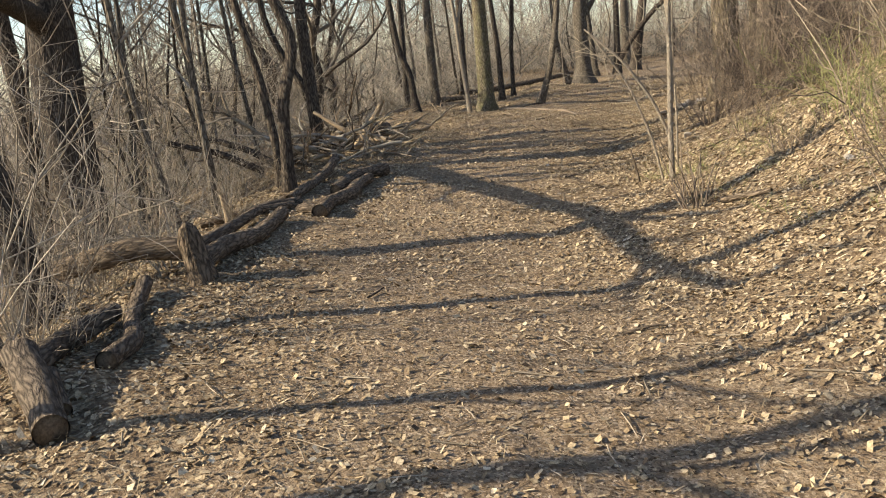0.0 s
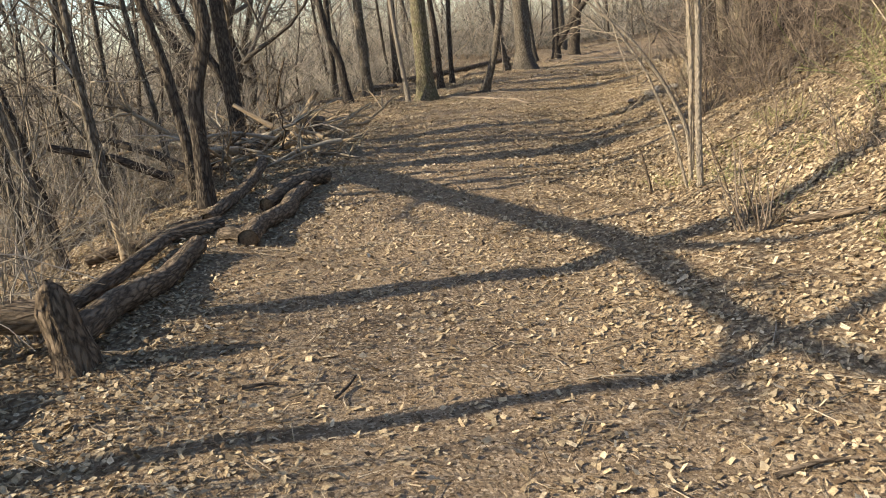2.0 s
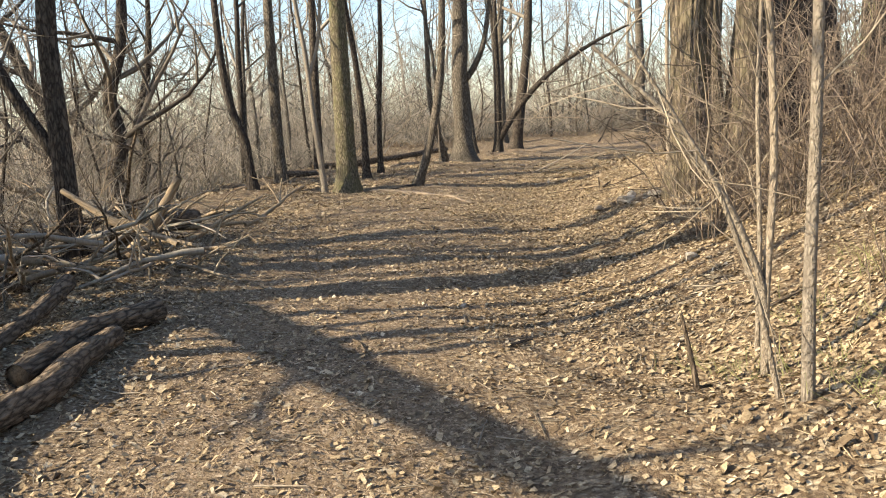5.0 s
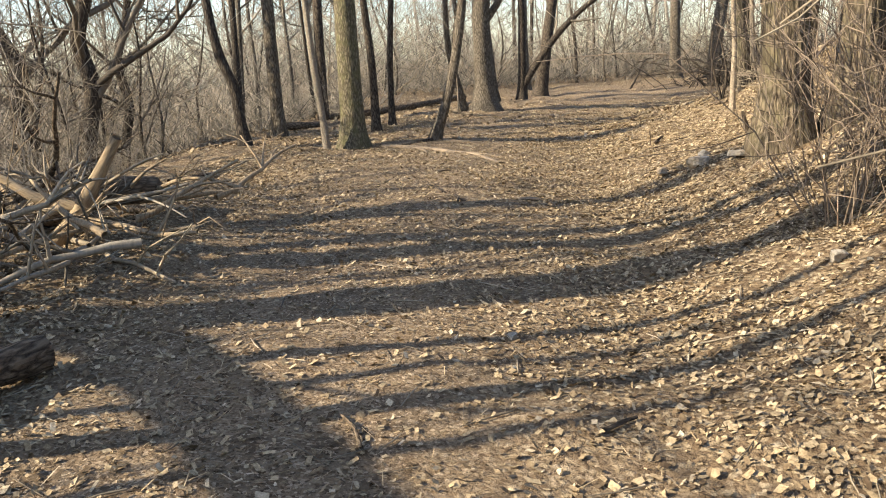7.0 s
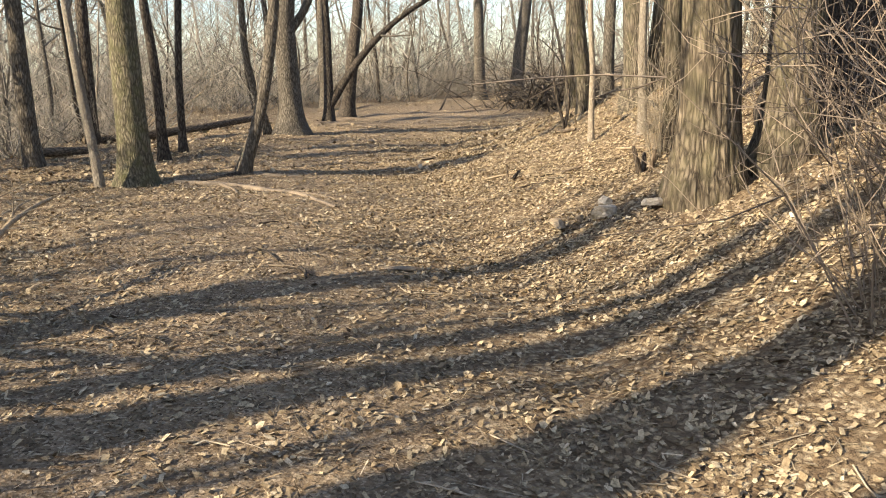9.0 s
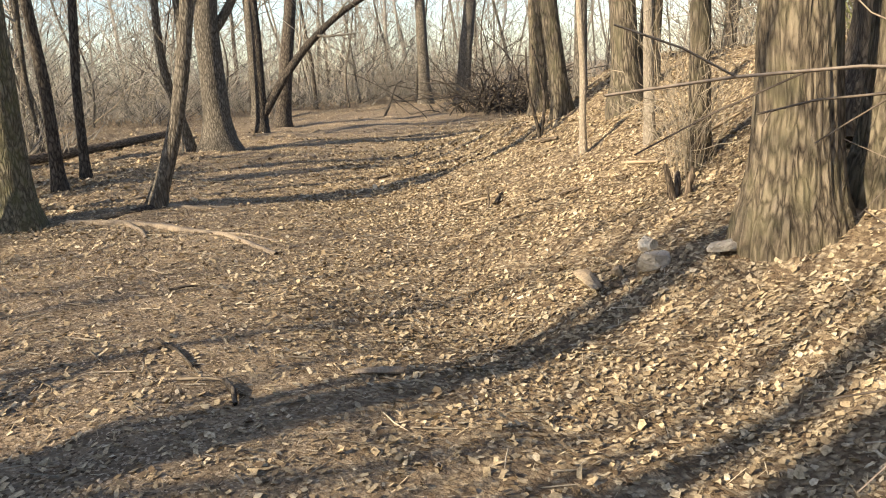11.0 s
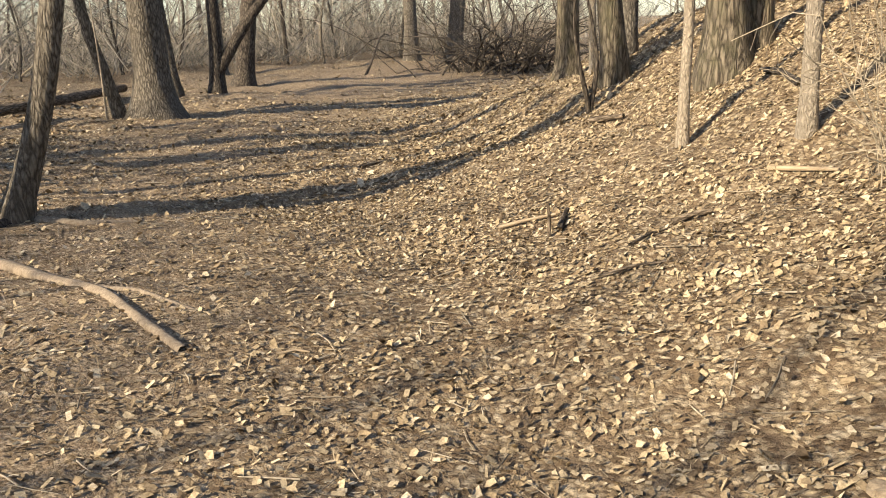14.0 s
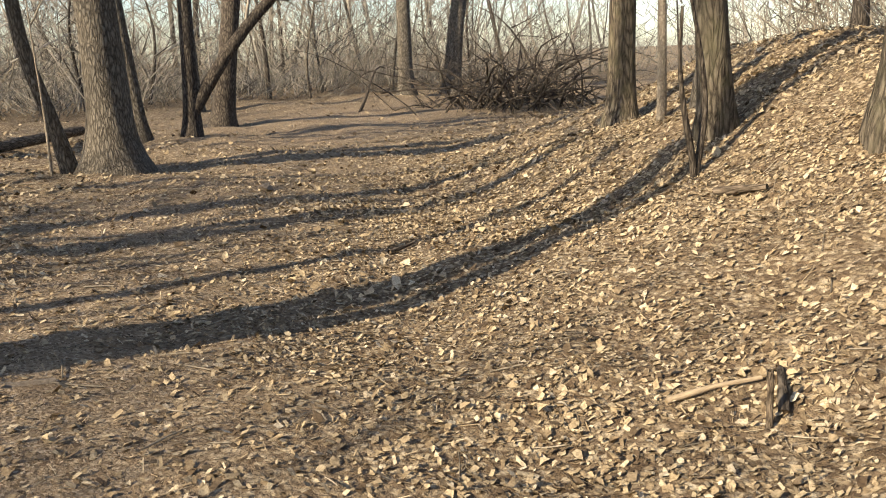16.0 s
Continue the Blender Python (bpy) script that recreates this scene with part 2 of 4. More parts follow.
def height(x, y):
    x, y = np.asarray(x, float), np.asarray(y, float)
    e = across(x, y)
    base = np.interp(y, [-20, 0, 6, 22, 28, 34, 45], [0.08, -0.15, -0.28, -0.225, -0.14, -0.05, 0.1])
    up = 0.105 * np.maximum(e, 0) ** 1.75
    over = np.interp(y, [9, 18, 30], [1.5, 0.65, 0.45])
    up = np.where(up > 1.1, 1.1 + over * np.tanh((up - 1.1) / over), up)
    up = up * np.interp(y, [27, 36], [1.0, 0.3])
    left = 0.28 * np.tanh(0.085 * np.maximum(-e, 0) / 0.28)
    d = np.maximum(eased(y, EDGE_Y, EDGE_X) - x, 0)
    drop = 7 * np.tanh(0.3 * (np.sqrt(d * d + 0.25) - 0.5) / 7)
    far = np.sqrt((x - 3) ** 2 + (y - 15) ** 2)
    hill = 2.2 * np.clip((far - 60) / 150, 0, 1) ** 1.3
    rel = sum(a * np.sin((x * math.cos(p) + y * math.sin(p)) * 6.283 / w + q) for w, p, q, a in WAVES)
    return base + up + left - drop + hill + rel * np.clip(0.35 + 0.2 * np.abs(e + 1.2), 0.35, 1.0)


def h1(x, y):
    return float(height(x, y))


def litter(x, y):
    """How thickly leaves lie: thin on the trodden line."""
    e = across(x, y)
    middle = np.interp(y, [3, 6, 10, 17], [0.6, 0.8, 1.3, 2.2])
    wide = np.interp(y, [3, 8, 17], [1.75, 1.4, 1.5])
    return 1 - 0.96 * np.exp(-((e + middle) / wide) ** 2)


def graded(lo, hi, step, reach_lo, reach_hi):
    core = np.arange(lo, hi, step)
    out, s, x = [], step, hi
    while x < reach_hi:
        out.append(x)
        s *= 1.13
        x += s
    low, s, x = [], step, lo - step
    while x > reach_lo:
        low.append(x)
        s *= 1.13
        x -= s
    return np.array(low[::-1] + list(core) + out)


def build_ground():
    xs, ys = graded(-4, 13, 0.11, -900, 900), graded(0.5, 33, 0.11, -700, 1200)
    gx, gy = np.meshgrid(xs, ys)
    g = Geo()
    nx = len(xs)
    i = np.arange(len(ys) - 1)[:, None] * nx + np.arange(nx - 1)[None, :]
    g.add(np.stack((gx, gy, height(gx, gy)), -1).reshape(-1, 3), np.stack((i, i + 1, i + 1 + nx, i + nx), -1).reshape(-1, 4))
    me = g.mesh("ground", GROUND)
    at = me.attributes.new("litter", "FLOAT", "POINT")
    at.data.foreach_set("value", litter(gx, gy).reshape(-1).astype(np.float32))
    tagged(new("ground", me), "trodden brown earth path and leaf-strewn woodland slopes", "ground", kind="structure")


build_ground()


# ---- trees ----
def bend(rng, p, d, length, n, curl, lift):
    """A wandering line from p along d."""
    pts = [np.array(p, float)]
    d = np.array(d, float)
    for _ in range(n):
        d = d + rng.normal(0, curl, 3) + np.array((0, 0, lift))
        d /= np.linalg.norm(d)
        pts.append(pts[-1] + d * length / n)
    return np.array(pts), d


def grow(geo, rng, p, d, length, r, level, lift=0.06, kids=(5, 4, 3)):
    n = 5 if level > 1 else (3 if level else 2)
    pts, _ = bend(rng, p, d, length, n, 0.17, lift)
    geo.tube(pts, np.linspace(r, r * 0.3 + 0.0015, n + 1), 6 if level > 1 else (4 if level else 3))
    if level == 0:
        return
    for k in range(kids[level - 1] if level <= len(kids) else 4):
        t = rng.uniform(0.25, 1.0) * n
        i = min(int(t), n - 1)
        at = pts[i] + (pts[i + 1] - pts[i]) * (t - i)
        along = pts[i + 1] - pts[i]
        along /= np.linalg.norm(along)
        side = rng.normal(0, 1, 3)
        side -= along * (side @ along)
        side /= np.linalg.norm(side)
        out = along * rng.uniform(0.5, 0.9) + side * rng.uniform(0.5, 0.9)
        grow(geo, rng, at, out / np.linalg.norm(out), length * rng.uniform(0.35, 0.62), max(r * 0.45, 0.003), level - 1, lift, kids)


def spline(points, n):
    """A smooth line through the points."""
    p = np.array(points, float)
    t = np.concatenate(([0], np.cumsum(np.linalg.norm(np.diff(p, axis=0), axis=1))))
    q = np.linspace(0, t[-1], n)
    raw = np.stack([np.interp(q, t, p[:, k]) for k in range(3)], -1)
    for _ in range(2):
        raw[1:-1] = 0.25 * raw[:-2] + 0.5 * raw[1:-1] + 0.25 * raw[2:]
    return raw


def furrows(rng, depth, ribs):
    a, b, c = rng.uniform(0, 6.28, 3)
    k1, k2 = int(ribs), int(ribs * 1.7)

    def f(ang, s):
        w = ang + 0.10 * np.sin(1.7 * s + a)
        ridge = 0.6 * np.abs(np.sin(0.5 * k1 * w + a + 0.6 * np.sin(2.3 * s + b))) + 0.4 * np.sin(k2 * w + b + 1.3 * np.sin(3.7 * s))
        knot = np.sin(3 * ang + 2.1 * s + c) * 0.35 + np.sin(2 * ang - 1.3 * s + a) * 0.4
        return 1 + depth * ridge + 0.05 * knot
    return f


def trunk_line(path, tall, sway, rng):
    pts = [np.array((0, 0, -0.25)), np.array((0, 0, 0.0))] + [np.array(p, float) for p in path]
    d = pts[-1] - pts[-2]
    d /= np.linalg.norm(d)
    while pts[-1][2] < tall:
        d = d + rng.normal(0, sway, 3)
        d = d * (1, 1, 0) * 0.85 + np.array((0, 0, max(d[2], 0.25) + 0.12))
        d /= np.linalg.norm(d)
        pts.append(pts[-1] + d * 0.9)
    return pts


def tree(x, y, r, tall, label, path=(), seed=0, mat=None, twigs=None, flare=0.6, limbs=9, first=0.35, sides=16, depth=0.06, ribs=9,
         extra=(), group="", sink=0.0, name="tree", sway=0.06, reach=0.34, kids=(5, 4, 3)):
    """A bare tree: furrowed trunk with root flare, and a crown of limbs, boughs and twigs. extra: big limbs (from height, points)."""
    rng = np.random.default_rng(seed)
    mat, twigs = mat or BARK_GREY, twigs or TWIG_GREY
    ob = thing(name, x, y, h1(x, y) - sink, label, "tree", group)
    line = trunk_line(path, tall, sway, rng)
    pts = spline(line, max(14, int(tall * (7 if sides > 12 else 3))))
    z = np.clip(pts[:, 2], 0, None)
    rad = r * (1 - 0.82 * (z / tall) ** 1.1) * (1 + flare * np.exp(-z / (0.7 * r + 0.10)))
    g = Geo()
    g.tube(pts, np.maximum(rad, 0.008), sides, furrows(rng, depth, ribs) if depth else None)
    part("trunk", g, mat, ob)
    c = Geo()
    for k in range(limbs):
        t = first + (1 - first) * (k + rng.uniform(0, 0.8)) / limbs
        i = min(int(t * (len(pts) - 1)), len(pts) - 2)
        a = rng.uniform(0, 6.283)
        d = np.array((math.cos(a), math.sin(a), rng.uniform(0.35, 1.1)))
        grow(c, rng, pts[i], d / np.linalg.norm(d), tall * reach * (1.15 - t * 0.7), max(rad[i] * 0.5, 0.012), 2, 0.07, kids)
    if c.n:
        part("crown", c, twigs, ob)
    for points, r0 in extra:
        e = Geo()
        lp = spline([np.array(p, float) for p in points], 18)
        e.tube(lp, np.linspace(r0, r0 * 0.35, 18), 10, furrows(rng, depth, 6))
        part("limb", e, mat, ob)
        tw = Geo()
        for i in range(5, 18, 2):
            d = lp[i] - lp[i - 1]
            d = d / np.linalg.norm(d) + rng.normal(0, 0.5, 3) + np.array((0, 0, 0.3))
            grow(tw, rng, lp[i], d / np.linalg.norm(d), rng.uniform(0.7, 1.5), r0 * 0.3, 1, 0.08, (4, 3))
        part("crown", tw, twigs, ob)
    return ob


def shrub_stems(rng, stems, tall, spread, r, arch=-0.02, kids=4, curl=0.16, most=0.85):
    """The stems of a leafless shrub, each with its side twigs, one mesh apiece."""
    out = []
    for _ in range(stems):
        g = Geo()
        a = rng.uniform(0, 6.283)
        o = rng.uniform(0, spread * 0.4)
        lean = rng.uniform(0.05, most)
        p = (o * math.cos(a), o * math.sin(a), -0.08)
        d = np.array((lean * math.cos(a), lean * math.sin(a), 1.0))
        L = tall * rng.uniform(0.45, 1.1)
        pts, _ = bend(rng, p, d / np.linalg.norm(d), L, 5, curl, arch)
        rr = r * rng.uniform(0.5, 1.25)
        g.tube(pts, np.linspace(rr, rr * 0.3, 6), 4)
        for _ in range(kids):
            i = rng.integers(1, 5)
            dd = pts[i + 1] - pts[i]
            dd = dd / np.linalg.norm(dd) + rng.normal(0, 0.6, 3)
            grow(g, rng, pts[i], dd / np.linalg.norm(dd), L * rng.uniform(0.25, 0.5), rr * 0.55, 1, 0.03, (2,))
        out.append(g)
    return out


# the trees that line the walk
tree(1.63, 22.7, 0.205, 13, "tall straight tree with mossy grey-green bark beside the path", [(0.02, 0, 1.5), (0.05, 0, 4)], 1, BARK_MOSSY, sides=28, flare=0.75, first=0.45, ribs=16, depth=0.04, sway=0.02)
tree(1.15, 22.35, 0.062, 8, "slim tan forked tree beside a larger mossy tree", [(-0.06, 0, 0.8), (-0.16, 0, 1.9), (-0.14, 0, 2.4), (-0.34, 0, 4)], 2, BARK_PALE, TWIG_TAN, 0.3, 7, 0.4, 12, 0.03,
     extra=[([(-0.14, 0, 2.3), (0.1, 0.05, 3.0), (0.2, 0.05, 4.0), (0.35, 0.1, 5.5)], 0.04)])
tree(3.08, 22.75, 0.09, 10, "dark-footed slender tree leaning over the path", [(0.16, -0.05, 0.35), (0.33, -0.12, 0.9), (0.46, -0.17, 1.45), (0.58, -0.2, 2.1), (0.67, -0.21, 2.9), (0.72, -0.2, 3.8)], 3, BARK_GREY, flare=0.6, sides=20, first=0.45, limbs=7,
     extra=[([(0.47, -0.16, 1.5), (0.53, -0.08, 2.2), (0.46, 0.15, 3.2), (0.25, 0.3, 4.5)], 0.045)])
tree(5.57, 29.15, 0.26, 14, "thick old tree with a knobby trunk and flared roots", [(0.0, 0, 1.2), (-0.02, 0, 2.4), (0.05, 0, 3.2)], 4, BARK_GREY, flare=0.95, sides=28, ribs=13, depth=0.05, first=0.4, limbs=8,
     extra=[([(0.1, 0, 2.3), (0.45, -0.1, 2.75), (0.75, -0.1, 3.4), (0.95, 0, 4.4), (1.2, 0, 6)], 0.10)])
tree(5.15, 29.55, 0.09, 9, "slender curved tree close behind a thick trunk", [(-0.2, 0, 0.8), (-0.45, 0, 1.7), (-0.42, 0, 2.6)], 5, BARK_GREY, limbs=6, sides=12)
tree(-0.28, 23.3, 0.092, 10, "dark sinuous tree at the woodland edge", [(-0.05, 0, 0.5), (-0.08, 0, 1.05), (-0.28, 0, 1.55), (-0.36, 0, 2.0), (-0.42, 0, 2.7), (-0.45, 0, 4)], 6, BARK_DARK, flare=0.7, first=0.45, limbs=7)
tree(0.3, 25.8, 0.14, 12, "straight dark tree at the woodland edge", [(0, 0, 2), (0.03, 0, 4)], 7, BARK_GREY, flare=0.5, sides=18, first=0.4)
tree(2.3, 25.2, 0.085, 11, "dark tree standing behind the path", [(0, 0, 1.5), (-0.1, 0, 3)], 8, BARK_DARK, first=0.4, limbs=7)
tree(2.75, 26.2, 0.07, 10, "dark slender tree behind the path", [(0.05, 0, 1.5), (0.2, 0, 3)], 9, BARK_DARK, first=0.4, limbs=7)
tree(7.55, 32.7, 0.13, 8, "low tree with a long bough reaching over the path", [(0.05, 0, 1.0), (0.1, 0, 2.4)], 10, BARK_DARK, flare=0.7, limbs=6,
     extra=[([(0, 0, 0.35), (0.55, -0.1, 1.2), (1.2, -0.2, 2.0), (2.0, -0.3, 2.7), (3.4, -0.4, 3.5), (4.6, -0.4, 4.0)], 0.12)])
tree(8.8, 34.9, 0.2, 12, "dark tree leaning slightly beyond the bend", [(0.25, 0, 1.5), (0.55, 0, 3.2)], 11, BARK_DARK, flare=0.6, sides=18)
tree(16.1, 40.0, 0.22, 13, "straight tree at the far end of the path", [(0.02, 0, 3)], 12, BARK_GREY, sides=14)
tree(17.9, 40.3, 0.27, 13, "leaning tree at the far end of the path", [(0.25, 0, 2.0), (0.6, 0, 4)], 13, BARK_GREY, sides=14)
tree(11.2, 26.2, 0.17, 12, "straight tan-barked tree on the leafy bank", [(0.0, 0, 2), (0.03, 0, 4)], 14, BARK_TAN, sides=20, flare=0.6, first=0.4)
tree(10.75, 25.1, 0.055, 8, "slim sapling beside a thicker tree on the bank", [(-0.03, 0, 1), (-0.08, 0, 2.5)], 15, BARK_PALE, TWIG_TAN, 0.2, 5, 0.4, 10, 0.02)
tree(9.62, 23.4, 0.145, 11, "brown tree leaning a little on the leafy bank", [(-0.12, 0, 0.8), (-0.24, 0, 1.8), (-0.3, 0, 3)], 16, BARK_TAN, sides=20, flare=0.5, first=0.4)
tree(11.0, 24.7, 0.12, 10, "slender tree high on the leafy bank", [(0.05, 0, 1), (0.15, 0, 3)], 17, BARK_GREY, sides=12)
tree(7.75, 20.62, 0.043, 8.5, "young pale-barked tree with a slim crooked stem", [(0.0, 0, 0.5), (0.03, 0, 1.0), (-0.02, 0, 1.7), (0.02, 0, 3)], 18, BARK_PALE, TWIG_TAN, 0.4, 7, 0.35, 14, 0.04)
tree(7.86, 19.6, 0.058, 9, "young pale-barked tree on the leaf-covered bank", [(-0.02, 0, 1), (0.02, 0, 2.5)], 19, BARK_PALE, TWIG_TAN, 0.4, 7, 0.35, 14, 0.04)
tree(9.25, 21.5, 0.19, 11, "thick brown-barked tree high on the bank", [(-0.05, 0, 1), (-0.1, 0, 2.5)], 20, BARK_TAN, sides=20, first=0.3)
tree(9.6, 21.5, 0.15, 10, "brown tree in a pair high on the bank", [(0.1, 0, 1), (0.3, 0, 2.5)], 21, BARK_TAN, sides=16, first=0.3)
tree(5.86, 16.2, 0.25, 14, "massive old tree with deeply furrowed bark beside the path", [(0.02, 0, 0.6), (0.0, 0, 1.5), (0.03, 0, 3)], 22, BARK_TAN, sides=90, flare=0.5, ribs=15, depth=0.075, first=0.4, limbs=9)
tree(6.55, 15.95, 0.23, 13, "massive tan furrowed tree beside its twin", [(0.06, 0, 0.8), (0.1, 0, 2)], 23, BARK_TAN, sides=72, flare=0.5, ribs=14, depth=0.07, first=0.4, limbs=8)
tree(7.95, 16.6, 0.48, 13, "broad dark tree with ridged bark on the bank", [(-0.1, 0, 1), (-0.15, 0, 3)], 24, BARK_DARK, TWIG_DARK, sides=32, flare=0.6, ribs=18, depth=0.06, limbs=8)
tree(9.6, 17.2, 0.2, 11, "dark tree on top of the bank", [(0.15, 0, 1), (0.3, 0, 3)], 25, BARK_DARK, TWIG_DARK, sides=14)
tree(-1.97, 11.05, 0.085, 9.5, "dark slender tree at the edge behind the logs", [(0.03, 0, 0.5), (0.08, 0, 1.2), (0.30, 0, 1.75), (0.32, 0, 2.05), (0.10, 0, 2.6), (0.02, 0, 3.4)], 26, BARK_DARK, TWIG_DARK, 0.4, 8, 0.4, 18, 0.05)
tree(-2.2, 11.7, 0.062, 9, "thin dark tree leaning at the edge behind the logs", [(0.02, 0, 0.6), (-0.06, 0, 1.5), (-0.18, 0, 2.1), (-0.28, 0, 2.8)], 27, BARK_DARK, TWIG_DARK, 0.3, 7, 0.4, 14, 0.04)
tree(-2.1, 15.7, 0.125, 11, "dark ridged tree behind the brush pile", [(-0.02, 0, 1), (-0.03, 0, 2.4), (0.1, 0, 4)], 28, BARK_DARK, TWIG_DARK, 0.5, 8, 0.4, 20, 0.07,
     extra=[([(-0.03, 0, 1.1), (-0.45, 0.1, 1.8), (-0.75, 0.1, 2.6), (-0.7, 0.1, 3.6), (-1.0, 0.1, 5)], 0.075)])
tree(-3.3, 10.4, 0.055, 7, "thin grey sapling on the slope below the path", [(-0.1, 0, 0.6), (-0.3, 0, 1.6), (-0.4, 0, 3)], 29, BARK_GREY, limbs=7, sides=10, depth=0.03)
# the old oak's long limb, laid out by where the sun throws it on the path
OAK_LIMB = []
for sx, sy, reach in [(-0.5, 12.95, 4.8), (0.3, 11.15, 5.4), (0.72, 10.2, 5.7), (1.05, 9.5, 5.9), (1.5, 8.75, 6.1), (1.7, 7.95, 6.3), (1.5, 7.3, 6.5), (1.72, 6.7, 6.6), (1.5, 6.0, 6.8), (1.9, 5.3, 7.0)]:
    OAK_LIMB.append((sx - reach * math.cos(radians(SUN_AZ - 180)) + 5.3, sy - reach * math.sin(radians(SUN_AZ - 180)) - 12.2,
                     h1(sx, sy) - h1(-5.3, 12.2) + reach * math.tan(radians(SUN_EL))))
tree(-5.3, 12.2, 0.37, 15, "huge old dark oak on the slope beside the path", [(0.02, 0, 1.2), (0.05, 0, 2.6)], 30, BARK_DARK, TWIG_DARK, 0.4, 5, 0.5, 44, 0.07, 22,
     extra=[([(OAK_LIMB[0][0], OAK_LIMB[0][1], 3.0)] + OAK_LIMB, 0.17)])
tree(-3.6, 7.1, 0.16, 10, "dark leaning tree in front of the old oak", [(-0.15, 0, 1.0), (-0.35, 0, 2.2), (-0.7, 0, 3.6)], 31, BARK_DARK, TWIG_DARK, limbs=6, sides=24, ribs=12)
# out of view: added for the trunk shadow across the early path
tree(-3.05, 5.2, 0.085, 8, "unseen dark slender tree, added for its shadow near the fallen logs", [(-0.08, 0, 0.8), (-0.2, 0, 2)], 32, BARK_DARK, TWIG_DARK, limbs=6, sides=14, depth=0.05)
# hidden by the oak: added for a broad trunk shadow on the path
tree(-6.0, 13.5, 0.25, 13, "thick dark tree hidden behind the old oak, added for its shadow", [(0.05, 0, 1.5), (0.1, 0, 3)], 33, BARK_DARK, TWIG_DARK, limbs=4, first=0.6, sides=22, ribs=12)
# put here so that its trunk shadow falls across the path
tree(-6.5, 15.1, 0.17, 11, "dark tree set among the slope brush for its shadow on the path", [(0.1, 0, 1.5), (0.1, 0, 3)], 34, BARK_DARK, TWIG_DARK, sides=14)
# hidden companion, added to double the neighbouring shadow band
tree(-6.6, 13.78, 0.17, 13, "hidden dark straight tree behind the old oak, added for its shadow", [(0.0, 0.02, 1.5), (0.0, 0.05, 3)], 41, BARK_DARK, TWIG_DARK, limbs=4, first=0.6, sides=18, ribs=11)
# two trees never in view, added for shadow bands and dapples at the start
tree(-3.5, 3.4, 0.06, 7, "unseen dark slender tree beside the walk, added for its shadow", [(0.0, 0.1, 1.2), (-0.1, 0.05, 2.6)], 42, BARK_DARK, TWIG_DARK, limbs=9, first=0.25, sides=14)
tree(-4.3, 2.1, 0.10, 10, "unseen dark bare tree by the start, added for its dappled shadow", [(0.0, 0.15, 1.2), (-0.1, 0.3, 2.6)], 43, BARK_DARK, TWIG_DARK, limbs=14, first=0.2, sides=14)
for k, (x, y, r, tall, lean) in enumerate([(-3.06, 11.23, 0.05, 9, 0.0), (-3.3, 12.3, 0.042, 8, -0.12), (-4.7, 12.9, 0.05, 9, 0.2), (-3.0, 14.3, 0.045, 9, -0.2), (-4.3, 16.6, 0.045, 9, 0.1)]):
    tree(x, y, r, tall, "slim grey bare tree on the slope behind the logs", [(0.03, 0, 0.7), (lean * 0.5, 0, 1.5), (lean, 0.05, 2.6)], 50 + k, BARK_GREY, TWIG_GREY, 0.3, 7, 0.22, 12, 0.03, 6, kids=(3, 3, 3))
for k, (x, y, r, tall, lean) in enumerate([(-3.29, 24.47, 0.17, 9, 0.3), (-4.39, 25.74, 0.19, 9, -0.4), (-3.24, 27.54, 0.12, 8, 0.3)]):
    tree(x, y, r, tall, "dark crooked many-branched tree behind the brush pile", [(lean * 0.2, 0, 0.8), (lean, 0.05, 1.7), (lean * 0.4, 0, 2.6), (lean * 1.6, 0, 3.6)], 60 + k, BARK_DARK, TWIG_DARK, 0.5, 15, 0.12, 16, 0.06, 9, sway=0.12, kids=(4, 3, 3))
tree(6.7, 32.6, 0.12, 11, "grey tree behind the thick old tree", [(-0.08, 0, 1), (-0.2, 0, 2.5)], 37, BARK_GREY, sides=14, limbs=7)
tree(9.6, 39.5, 0.2, 12, "straight grey tree far behind the others", [(0, 0, 2), (0.05, 0, 4)], 38, BARK_GREY, sides=12)
tree(7.75, 33.0, 0.07, 8, "thin dark stem beside the low bough", [(0.0, 0, 1), (-0.05, 0, 2.5)], 39, BARK_DARK, sides=10, limbs=6)
tree(4.83, 29.1, 0.018, 2.6, "very thin young sapling standing in the leaves", [(0.02, 0, 0.7)], 35, BARK_PALE, TWIG_TAN, 0.2, 4, 0.5, 8, 0, kids=(2, 2))


# ---- woods further off ----
def bare_kind(x, y, seed, tall, r, mat, twigs, lean, label):
    t = tree(x, y, r, tall, label, [(lean * 0.4, 0, tall * 0.15), (lean, lean * 0.4, tall * 0.35)], seed, mat, twigs, 0.4, 8, 0.28, 9, 0.03, 7,
             group="bare trees of the wood", name="tree", kids=(4, 3, 3))
    return t


KINDS = [
    bare_kind(-8.5, 17.5, 101, 11, 0.085, BARK_GREY, TWIG_GREY, 0.2, "bare grey woodland tree among the brush"),
    bare_kind(-6.5, 21.0, 102, 9, 0.055, BARK_DARK, TWIG_DARK, -0.5, "slender dark bare tree among the brush"),
    bare_kind(13.5, 22.5, 103, 12, 0.115, BARK_DARK, TWIG_GREY, 0.1, "tall dark-trunked bare woodland tree"),
    bare_kind(-7.5, 25.5, 104, 8, 0.04, BARK_PALE, TWIG_TAN, 0.4, "thin pale bare tree in the wood"),
    bare_kind(3.2, 38.5, 105, 10, 0.065, BARK_GREY, TWIG_GREY, -0.8, "leaning grey bare tree in the wood"),
    bare_kind(-10.5, 20.0, 106, 7, 0.036, BARK_GREY, TWIG_GREY, 0.6, "thin crooked bare tree in the wood"),
]
